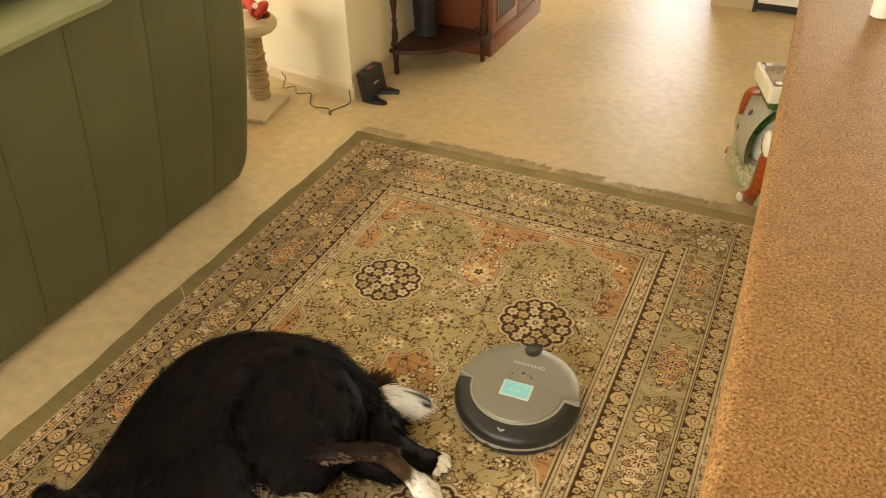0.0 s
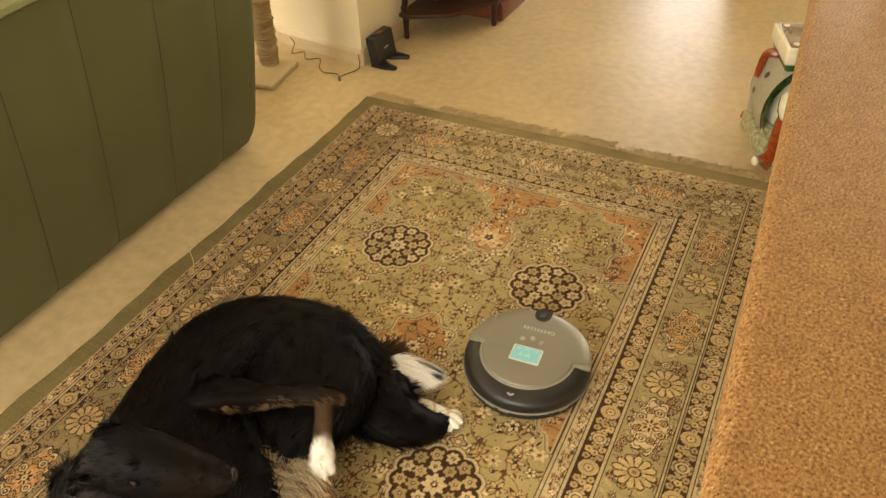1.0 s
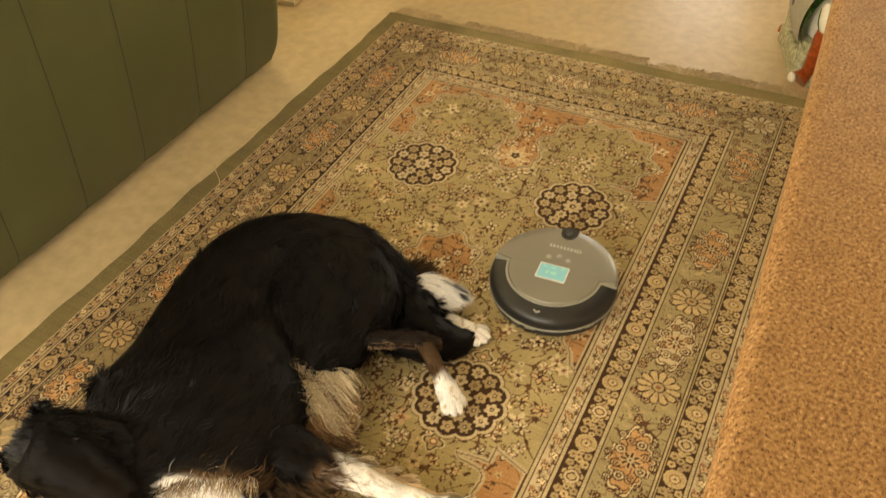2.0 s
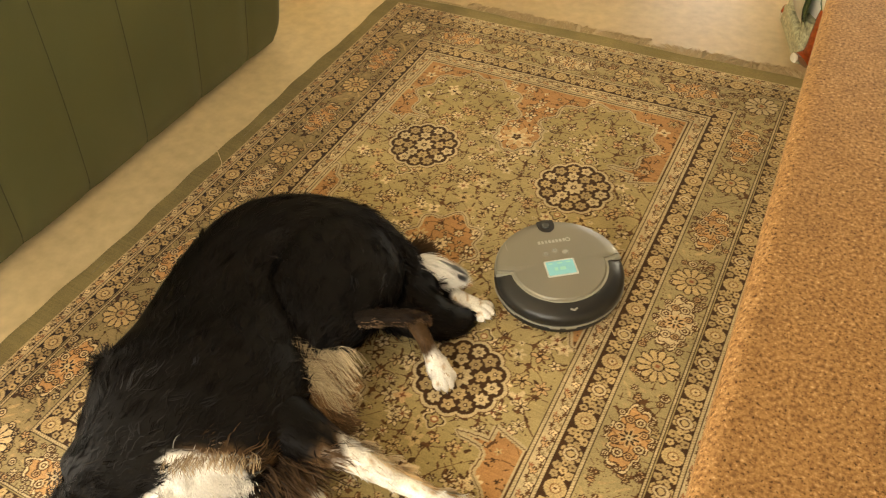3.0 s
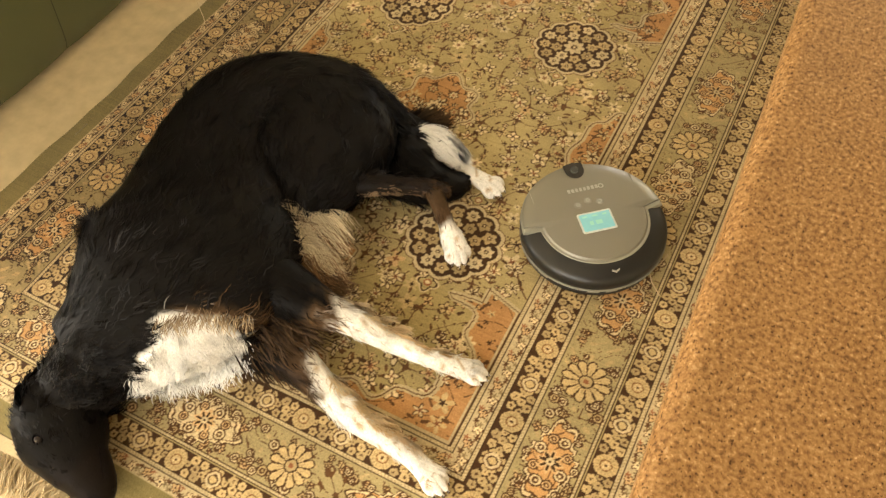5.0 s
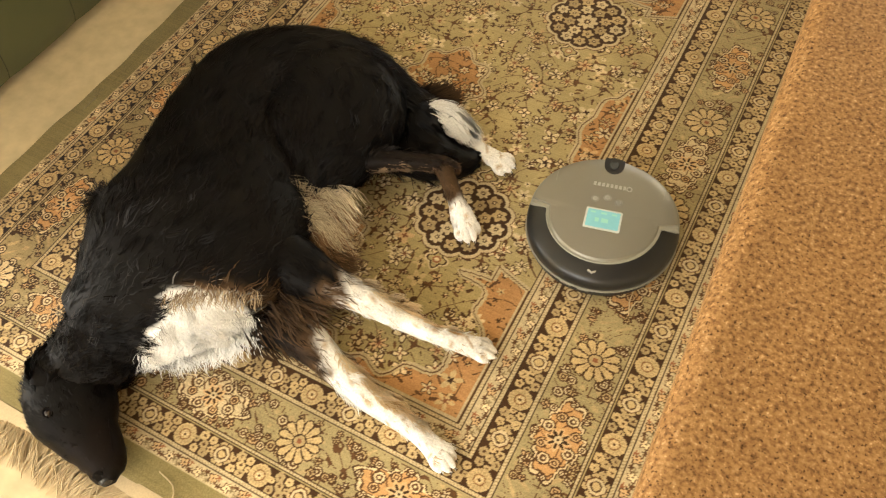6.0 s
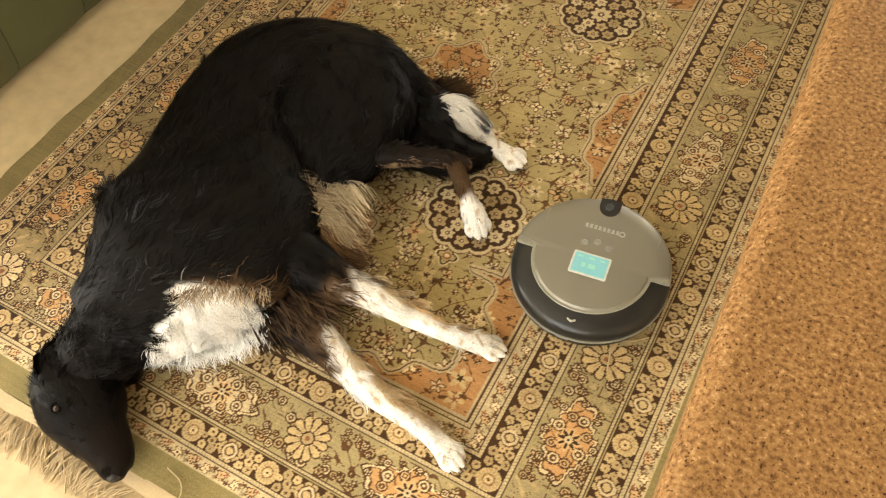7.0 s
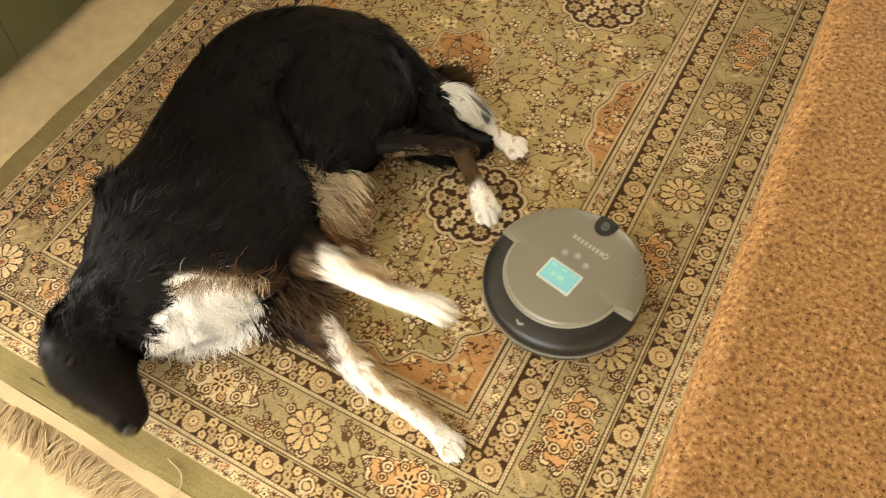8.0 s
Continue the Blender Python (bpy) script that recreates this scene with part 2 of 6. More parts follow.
wall_with_opening("wall_west", "x", X0 - 0.12, Y0, Y1, -3.9, -1.6, 0.2, 2.3)
wall_with_opening("wall_north", "y", Y1, X0 - 0.12, 1.1, -0.3, 0.75, 0.02, 2.1)
# unseen opening, made up for the far fill lamp
wall_with_opening("wall_north_kitchen", "y", Y1, 1.1, X1 + 0.12, 1.35, 3.05, 1.05, 2.15)
wall_with_opening("wall_south", "y", Y0 - 0.12, X0 - 0.12, X1 + 0.12, -0.7, 2.3, 0.35, 2.3)
wall("wall_east", box(X1, X1 + 0.12, Y0, Y1, 0, H))
tagged(part("ceiling", box(X0 - 0.12, X1 + 0.12, Y0 - 0.12, Y1 + 0.12, H, H + 0.1), CEILING, smooth=False), "flat white painted ceiling", "ceiling", kind="structure")
tagged(part("ground", box(-60, 60, -60, 60, -0.2, -0.11), mat("garden_soil", (0.12, 0.11, 0.06), 0.95), smooth=False), "dull garden ground outside", "ground", kind="structure")
tagged(part("floor", box(X0 - 0.12, X1 + 0.12, Y0 - 0.12, Y1 + 0.12, -0.1, 0), FLOOR, smooth=False), "beige mottled sheet vinyl floor", "floor", kind="structure")


def window(name, axis, at, a, b, z0, z1):
    ob = thing(name, (0, 0, 0), "white framed window letting in daylight", "window")
    tagged(ob, kind="structure")
    def put(x0, x1, zz0, zz1, d):
        return box(*((at - d, at + d, x0, x1) if axis == "x" else (x0, x1, at - d, at + d)), zz0, zz1)
    w = 0.05
    for x0, x1, y0, y1 in ((a, a + w, z0, z1), (b - w, b, z0, z1), (a + w, b - w, z0, z0 + w), (a + w, b - w, z1 - w, z1), ((a + b) / 2 - w / 2, (a + b) / 2 + w / 2, z0 + w, z1 - w)):
        part("window_frame", put(x0, x1, y0, y1, 0.03), ENAMEL, ob, smooth=False)
    for x0, x1 in ((a + w, (a + b) / 2 - w / 2), ((a + b) / 2 + w / 2, b - w)):
        p = part("pane", put(x0, x1, z0 + w, z1 - w, 0.004), GLASS, ob, smooth=False)
        p.visible_shadow = False


window("window_1", "x", X0 - 0.06, -3.9, -1.6, 0.2, 2.3)
window("window_2", "y", Y1 + 0.06, -0.3, 0.75, 0.02, 2.1)
# unseen window, added around the far fill lamp
window("fill_window", "y", Y1 + 0.06, 1.35, 3.05, 1.05, 2.15)
window("window_3", "y", Y0 - 0.06, -0.7, 2.3, 0.35, 2.3)

# wall pier beside the cat tree, and the wall that runs on behind the cabinet
PIER_X, PIER_Y = -0.432, 0.515
wall("wall_pier", prism([(PIER_X, PIER_Y), (-0.40, 2.6), (-3.5, 2.6), (-3.5, 0.95)], 0, H))


def skirting(p, q, name="baseboard"):
    p, q = Vector((*p, 0)), Vector((*q, 0))
    d = q - p
    bm = bmesh.new()
    prof = [(0, 0), (0.014, 0), (0.014, 0.05), (0.009, 0.062), (0.004, 0.07), (0, 0.07)]
    ends = []
    nrm = Vector((d.y, -d.x, 0)).normalized()
    for e in (p, q):
        ends.append([bm.verts.new(e + nrm * a + Vector((0, 0, z))) for a, z in prof])
    for k in range(len(prof)):
        bm.faces.new((ends[0][k], ends[0][(k + 1) % 6], ends[1][(k + 1) % 6], ends[1][k]))
    bm.faces.new(ends[0])
    bm.faces.new(ends[1][::-1])
    bmesh.ops.recalc_face_normals(bm, faces=bm.faces)
    tagged(part(name, bm, SKIRT, smooth=False), "cream painted skirting board along the wall", "skirting board", kind="structure")


skirting((-2.2, 0.768), (PIER_X + 0.012, PIER_Y))
skirting((PIER_X, PIER_Y - 0.012), (-0.403, 2.4))

# ---------- the rug ----------
RUG_X, RUG_Y, RUG_HX, RUG_HY, RUG_Z = 0.54, -0.879, 0.80, 1.142, 0.009
C_GREEN, C_EDGE = np.array((0.400, 0.315, 0.148)), np.array((0.245, 0.198, 0.080))
C_DARK, C_CREAM, C_TAN = np.array((0.050, 0.024, 0.009)), np.array((0.66, 0.53, 0.31)), np.array((0.455, 0.335, 0.165))
C_ORANGE, C_DOME, C_PEACH = np.array((0.43, 0.230, 0.090)), np.array((0.370, 0.290, 0.128)), np.array((0.55, 0.365, 0.180))
C_OLIVE, C_ROSE = np.array((0.370, 0.298, 0.148)), np.array((0.29, 0.118, 0.050))


def rug_dyes(X, Y):
    """The knotted pattern: bands set in from the edge, rosettes, palmettes and a flowered field."""
    rng = np.random.default_rng(5)
    nx, ny = X.shape
    step = X[1, 0] - X[0, 0]
    D = np.minimum(RUG_HX - np.abs(X), RUG_HY - np.abs(Y))
    ends = (RUG_HY - np.abs(Y)) < (RUG_HX - np.abs(X))
    S = np.where(ends, X, Y)
    col = np.empty((nx, ny, 3))
    col[:] = C_GREEN

    def band(a, b, c):
        col[(D >= a) & (D < b)] = c

    def stamp(cx, cy, r, draw):
        i0, i1 = np.searchsorted(X[:, 0], (cx - r, cx + r))
        j0, j1 = np.searchsorted(Y[0], (cy - r, cy + r))
        if i1 <= i0 or j1 <= j0:
            return
        sub = col[i0:i1, j0:j1]
        dx, dy = X[i0:i1, j0:j1] - cx, Y[i0:i1, j0:j1] - cy
        draw(sub, np.hypot(dx, dy), np.arctan2(dy, dx), dx, dy)

    def disc(cx, cy, r, c):
        def draw(s, d, a, dx, dy):
            s[d < r] = c
        stamp(cx, cy, r, draw)

    def flower(cx, cy, r, n, petal, heart, rim=None, turn=0.0, deep=0.35):
        def draw(s, d, a, dx, dy):
            edge = r * (1 - deep * (0.5 - 0.5 * np.cos(n * (a + turn))))
            if rim is not None:
                s[d < edge * 1.0] = rim
                s[d < edge - 0.0036] = petal
            else:
                s[d < edge] = petal
            s[d < r * (0.26 + 0.12 * np.cos(n * (a + turn) + 2.0))] = heart
        stamp(cx, cy, r, draw)

    def rosette(cx, cy, r):
        def draw(s, d, a, dx, dy):
            s[d < r] = C_TAN * 1.16
            s[(d < r * 0.88) & (np.cos(16 * a) < -0.3) & (d > r * 0.52)] = C_TAN * 0.84
            s[(d < r * 0.52) & (d > r * 0.41)] = C_DARK * 4
            s[(d < r * 0.33) & (np.cos(6 * a) > 0.2)] = C_CREAM
            s[(d < r * 0.14)] = C_DARK * 2
        stamp(cx, cy, r, draw)

    def octagon(cx, cy, r):
        def draw(s, d, a, dx, dy):
            o = np.maximum(np.maximum(np.abs(dx), np.abs(dy)), (np.abs(dx) + np.abs(dy)) * 0.74)
            s[(o < r * 1.05) & (np.cos(8 * a) < 0.72)] = C_TAN * 1.05
            s[(o < r * 0.80) & (o > r * 0.70)] = C_DARK * 2.5
            s[o < r * 0.70] = C_CREAM * 0.88
            s[o < r * 0.46] = C_DARK * 1.6
            s[o < r * 0.33] = C_TAN * 1.15
        stamp(cx, cy, r * 1.1, draw)

    def ringlet(cx, cy, r, c):
        """A little round blossom drawn in dark outline."""
        def draw(s, d, a, dx, dy):
            s[d < r] = C_DARK * 1.8
            s[d < r - 0.0030] = c
            s[(d < r * 0.50) & (d > r * 0.20)] = C_DARK * 2.2
        stamp(cx, cy, r, draw)

    def daisy(cx, cy, r, petal):
        def draw(s, d, a, dx, dy):
            e = r * (0.72 + 0.28 * np.abs(np.cos(6 * a)) ** 0.6)
            s[d < e + 0.0035] = C_DARK * 1.3
            s[(d < e) & (np.abs(np.sin(6 * a)) < 0.93)] = petal
            s[(d < r * 0.62) & (np.abs(np.sin(6 * a)) < 0.25)] = C_TAN * 0.85
            s[d < r * 0.33] = C_DARK
            s[d < r * 0.26] = C_TAN
            s[d < r * 0.12] = C_ROSE
        stamp(cx, cy, r * 1.15, draw)

    def palmette(cx, cy, rx, ry, ground, heart, seed):
        def draw(s, d, a, dx, dy):
            q = np.hypot(dx / rx, dy / ry)
            edge = 0.80 + 0.13 * np.cos(4 * a) + 0.08 * np.cos(14 * a + 1)
            s[q < edge + 0.19] = C_DARK * 1.5
            s[q < edge + 0.135] = C_CREAM
            s[q < edge + 0.05] = C_DARK * 2.2
            s[q < edge + 0.00] = ground
            s[(q < edge - 0.05) & (np.cos(9 * a + 14 * q) > 0.93)] = C_DARK * 3
        stamp(cx, cy, max(rx, ry) * 1.25, draw)
        for k in range(8):
            a = k * math.pi / 4 + 0.39
            px, py = cx + rx * 0.60 * math.cos(a), cy + ry * 0.60 * math.sin(a)
            ringlet(px, py, 0.0125 if k % 2 else 0.0105, C_CREAM if k % 2 else C_PEACH * 1.1)
            ringlet(cx + rx * 0.98 * math.cos(a - 0.39), cy + ry * 0.98 * math.sin(a - 0.39), 0.0085, C_CREAM)
        def star(s, d, a, dx, dy):
            r = min(rx, ry)
            s[d < r * (0.46 + 0.10 * np.cos(8 * a))] = C_PEACH * 1.1
            s[d < r * (0.31 + 0.14 * np.cos(8 * a))] = heart
            s[d < r * 0.17] = C_CREAM * 0.9
            s[d < r * 0.06] = C_DARK
        stamp(cx, cy, max(rx, ry), star)

    # plain selvedge, flowered stripe, two rosette borders, the wide border, the inner stripe
    band(0, 0.056, C_EDGE)
    band(0.056, 0.084, C_CREAM * 0.80)
    band(0.090, 0.140, C_DARK * 1.2)
    band(0.146, 0.256, C_OLIVE)
    band(0.264, 0.314, C_DARK * 1.2)
    band(0.322, 0.354, C_CREAM * 0.80)
    for centre, half in ((0.070, 0.012), (0.338, 0.0145)):
        inside = np.abs(D - centre) < half
        vine = D - centre - 0.55 * half * np.sin(S * 2 * np.pi / 0.066)
        col[inside & (np.abs(vine) < 0.0018)] = C_DARK * 3
        for shift, reach, ring, fill in ((0.0, 0.0115, C_DARK * 1.6, C_PEACH * 1.05), (0.033, 0.0115, C_DARK * 2.4, C_CREAM * 1.12)):
            ph = np.mod(S + shift, 0.066) - 0.033
            q = np.hypot(ph, D - centre + half * 0.18 * (1 if shift else -1))
            an = np.arctan2(D - centre, ph)
            rr = reach * (0.80 + 0.20 * np.cos(5 * an))
            col[inside & (q < rr)] = ring
            col[inside & (q < rr - 0.0028)] = fill
            col[inside & (q < 0.0018)] = C_DARK
        for shift, at, c in ((0.016, 0.5, C_DARK * 2), (0.049, -0.5, C_DARK * 2), (0.010, -0.62, C_TAN * 0.6), (0.055, 0.62, C_ROSE), (0.022, -0.1, C_TAN * 0.55)):
            ph = np.mod(S + shift, 0.066) - 0.033
            q = np.hypot(ph, D - centre - half * at)
            an = np.arctan2(D - centre - half * at, ph)
            col[inside & (q < 0.0062 * (0.7 + 0.4 * np.cos(5 * an)))] = c
    # fine scrolls in the wide border
    v = np.sin(X * 95 + 2.2 * np.sin(Y * 61)) + np.sin(Y * 103 + 2.0 * np.sin(X * 67))
    m = (D > 0.15) & (D < 0.252)
    col[m & (np.abs(v) < 0.08)] = C_DARK * 2.4
    col[m & (np.abs(v - 1.3) < 0.05)] = C_DARK * 2.6
    col[m & (v > 1.8)] = C_TAN * 1.1
    col[m & (v < -1.8)] = C_TAN
    # rosettes and octagons round both dark borders
    for d0, r in ((0.115, 0.0225), (0.289, 0.0225)):
        wx, wy = RUG_HX - d0, RUG_HY - d0
        for along, fixed, n, on_x in ((wx, wy, round(2 * wx / 0.1715), True), (wy, wx, round(2 * wy / 0.1715), False)):
            p = 2 * along / n
            for k in range(4 * n + 1):
                s = -along + k * p / 4
                for sign in (-1, 1):
                    cx, cy = (s, sign * fixed) if on_x else (sign * fixed, s)
                    if k % 4 == 0:
                        disc(cx, cy, r * 1.0, C_DARK * 1.4)
                        rosette(cx, cy, r * 0.94)
                    elif k % 4 == 2:
                        octagon(cx, cy, r * 0.95)
                    elif abs(s) < along - 0.01:
                        for e, off, q in ((0.0135, 0.014, 0.0088), (-0.0125, -0.014, 0.0088), (-0.007, 0.0145, 0.0098), (0.008, -0.0140, 0.0098), (0.0175, -0.002, 0.0066), (-0.018, 0.003, 0.0066), (0.001, 0.0, 0.0090)):
                            fx, fy = (cx + e, cy + off) if on_x else (cx + off, cy + e)
                            flower(fx, fy, q, 5, (C_TAN, C_TAN * 1.2, C_TAN * 0.85)[rng.integers(3)], C_DARK * 2, None, rng.uniform(0, 6), 0.16)
    # guard stripes: a light rope between dark lines
    for g in (0.0845, 0.1405, 0.2575, 0.3155, 0.3545):
        band(g, g + 0.0105, C_DARK)
        rope = np.mod(S * 2 + (D - g) * 1.2, 0.013) < 0.0095
        col[(D > g + 0.0022) & (D < g + 0.0083)] = C_TAN * 0.72
        col[(D > g + 0.0022) & (D < g + 0.0083) & rope] = C_CREAM * 0.82
    # wide border: daisies between palmettes
    wx, wy = RUG_HX - 0.201, RUG_HY - 0.201
    for _ in range(900):
        side, s = rng.integers(4), rng.uniform(-1, 1)
        off = rng.choice((-0.038, -0.038, -0.018, 0.018, 0.038, 0.038)) + rng.uniform(-0.009, 0.009)
        cx, cy = ((s * wx, (wy + off) * (1 if side else -1)) if side < 2 else ((wx + off) * (1 if side == 2 else -1), s * wy))
        if rng.random() < 0.45:
            ringlet(cx, cy, rng.uniform(0.007, 0.0125), (C_TAN, C_CREAM * 0.9, C_PEACH)[rng.integers(3)])
        else:
            flower(cx, cy, rng.uniform(0.007, 0.0125), rng.integers(4, 8), (C_TAN, C_CREAM * 0.85, C_PEACH)[rng.integers(3)], C_DARK * 2, C_DARK * 1.7)
    for sign in (-1, 1):
        for x, k in ((0, 2), (0.2, 0), (0.405, 1)):
            for x in {x, -x}:
                if k == 0:
                    daisy(x, sign * wy, 0.042, C_TAN * 1.25)
                else:
                    palmette(x, sign * wy, 0.078, 0.044, C_CREAM * 0.9 if k == 2 else C_PEACH * np.array((1.0, 0.86, 0.72)), C_DARK, 3 + k)
        for y, k in ((0, 2), (0.14, 0), (0.34, 1), (0.545, 0), (0.722, 1)):
            for y in {y, -y}:
                if k == 0:
                    daisy(sign * wx, y, 0.044, C_TAN * 1.22)
                else:
                    palmette(sign * wx, y, 0.044, 0.078, C_CREAM * 0.9 if k == 2 else C_PEACH * np.array((1.0, 0.86, 0.72)), C_DARK, 8 + k)
        for y in (-wy, wy):
            daisy(sign * wx, y, 0.046, C_CREAM * 0.9)
    # the field
    field = D > 0.366
    ax, ay = np.abs(X), np.abs(Y)
    lobes = 0.012 * np.cos(10 * np.arctan2(ay - 0.60, ax - 0.215))
    dome = np.hypot((ax - 0.215) / 1.12, ay - 0.60) - (0.150 + lobes)
    neck = np.hypot(ax / 0.8, ay - 0.52) - (0.085 + 0.007 * np.cos(9 * np.arctan2(ay - 0.52, ax)))
    top = (ay > 0.53 + 0.06 * np.cos(ax * 9)) | ((ax > 0.36 - 0.3 * np.maximum(0, ay - 0.55)) & (ay > 0.46 - 0.35 * (0.434 - ax)))
    spandrel = field & (top | (neck < 0)) & (dome > 0)
    side = field & (np.hypot((ax - 0.45) / 0.085, ay / 0.17) < 1 + 0.06 * np.cos(10 * np.arctan2(ay / 0.17, (ax - 0.45) / 0.085)))
    centre = field & (np.hypot(X, Y * 0.85) < 0.098 + 0.011 * np.cos(8 * np.arctan2(Y, X)))
    orange = spandrel | side | centre
    col[orange] = C_ORANGE
    col[field & (dome < 0)] = C_DOME
    rim = np.zeros_like(orange)
    for k in range(1, 4):
        pad = np.pad(orange, k, mode="edge")
        rim |= (pad[2 * k :, k:-k] != orange) | (pad[: -2 * k, k:-k] != orange) | (pad[k:-k, 2 * k :] != orange) | (pad[k:-k, : -2 * k] != orange)
    col[field & rim] = C_CREAM * 0.82
    inner = (np.pad(orange, 1, mode="edge")[2:, 1:-1] != orange) | (np.pad(orange, 1, mode="edge")[1:-1, 2:] != orange)
    col[field & inner] = C_DARK * 1.6
    # vines, leaves and blossoms
    v = np.sin(X * 44 + 2.3 * np.sin(Y * 31 + 1)) + np.sin(Y * 47 + 2.1 * np.sin(X * 29))
    col[field & ~rim & (np.abs(v) < 0.07)] = C_DARK * 2.4
    w = np.sin(X * 150 + 2 * np.sin(Y * 90)) * np.sin(Y * 140 + 2 * np.sin(X * 80))
    col[field & ~rim & (w > 0.93)] = C_DARK * 2.0
    for i in np.arange(-0.43, 0.44, 0.036):
        for j in np.arange(-0.775, 0.78, 0.036):
            cx, cy = i + rng.uniform(-0.014, 0.014), j + rng.uniform(-0.014, 0.014)
            if abs(cx) > 0.420 or abs(cy) > 0.762:
                continue
            kind = rng.random()
            big = kind < 0.50
            r = rng.uniform(0.016, 0.024) if big else rng.uniform(0.006, 0.010)
            petal = (C_CREAM * 1.04, C_CREAM * 0.9, C_CREAM, C_PEACH, C_TAN * 1.15)[rng.integers(5)]
            heart = (C_DARK, C_DARK * 1.6, C_ROSE * 0.7)[rng.integers(3)]
            flower(cx, cy, r, int(rng.integers(4, 8)), petal, heart, C_DARK * 1.5 if rng.random() < 0.8 else None, rng.uniform(0, 6), rng.uniform(0.45, 0.7))
            for _ in range(1 + (kind < 0.3)):
                a, q = rng.uniform(0, 6.28), rng.uniform(0.014, 0.024)
                lx, ly, la = cx + q * math.cos(a), cy + q * math.sin(a), rng.uniform(0, 3.14)
                def leaf(s, d, an, dx, dy, la=la):
                    u, t = dx * math.cos(la) + dy * math.sin(la), -dx * math.sin(la) + dy * math.cos(la)
                    s[np.hypot(u / 0.0082, t / 0.0030) < 1] = C_DARK * rng.uniform(1.4, 3.0)
                stamp(lx, ly, 0.009, leaf)
    col[field & rim] = C_CREAM * 0.74
    col[field & inner] = C_DARK * 2.2
    # four dark medallions packed with blossoms, with small cartouches
    for sx in (-1, 1):
        for sy in (-1, 1):
            cx, cy = sx * 0.237, sy * 0.352
            def cart(s, d, a, dx, dy):
                e = 0.024 * (0.82 + 0.18 * np.cos(4 * a))
                s[d < e + 0.004] = C_CREAM * 0.9
                s[d < e] = C_DARK * 1.3
                s[d < e - 0.004] = C_GREEN
                s[d < 0.009] = C_ROSE
                s[d < 0.005] = C_CREAM
            stamp(cx, cy + 0.124, 0.03, cart)
            stamp(cx, cy - 0.124, 0.03, cart)
            def ground(s, d, a, dx, dy):
                e = 0.086 + 0.011 * np.abs(np.cos(6.5 * a)) ** 0.7
                s[d < e + 0.015] = C_DARK * 2.5
                s[d < e + 0.0125] = C_CREAM * 0.80
                s[d < e + 0.0045] = C_DARK * 1.1
            stamp(cx, cy, 0.115, ground)
            for ring, n, r in ((0.0775, 13, 0.0172), (0.0465, 8, 0.0168), (0.0, 1, 0.0285)):
                for k in range(n):
                    a = 2 * math.pi * (k + 0.5 * (ring < 0.06)) / n
                    fx, fy = cx + ring * math.cos(a), cy + ring * math.sin(a)
                    flower(fx, fy, r * rng.uniform(0.95, 1.05), 8 if n == 1 else int(rng.integers(5, 8)), (C_CREAM * 0.84, C_TAN * 1.0, C_TAN * 0.8)[(k + (n == 8)) % 3], C_DARK * 1.2, None, rng.uniform(0, 6), 0.30)
                    disc(fx, fy, r * 0.27, C_DARK * 1.6)
                    disc(fx, fy, r * 0.14, C_CREAM * 0.9)
    # the blossom in each neck and in the middle
    for y in (-0.50, 0.50):
        flower(0, y, 0.052, 8, C_PEACH, C_CREAM, C_CREAM, 0.2, 0.5)
        flower(0, y, 0.030, 8, C_CREAM, C_TAN, None, 0.6, 0.4)
        flower(0, y, 0.016, 5, C_DARK * 1.5, C_TAN)
    for k in range(6):
        flower(0.058 * math.cos(k * 1.047), 0.062 * math.sin(k * 1.047), 0.016, 6, C_CREAM * 0.9 if k % 2 else C_TAN, C_ROSE, C_DARK * 1.5)
    flower(0, 0, 0.026, 8, C_CREAM, C_DARK, C_DARK * 1.5)
    # the long border beside the sofa: darker and browner, its shade painted in
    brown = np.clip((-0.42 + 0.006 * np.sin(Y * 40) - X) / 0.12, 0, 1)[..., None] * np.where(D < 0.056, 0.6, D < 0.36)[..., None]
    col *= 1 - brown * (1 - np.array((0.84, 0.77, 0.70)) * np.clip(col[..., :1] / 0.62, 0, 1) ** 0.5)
    # uneven wool dye from row to row
    col *= 1 + 0.05 * rng.standard_normal((1, ny, 1)) + 0.06 * rng.standard_normal((nx, ny, 1))
    return np.clip(col, 0.004, 0.9)


def dyed_mesh(name, verts, faces, dyes, material, normals=None):
    me = bpy.data.meshes.new(name)
    me.from_pydata(verts, [], faces)
    at = me.color_attributes.new("dye", "FLOAT_COLOR", "POINT")
    at.data.foreach_set("color", np.concatenate([dyes, np.ones((len(dyes), 1))], axis=1).astype(np.float32).ravel())
    me.materials.append(material)
    me.shade_smooth()
    if normals is not None:
        me.normals_split_custom_set_from_vertices(normals.tolist())
    return me


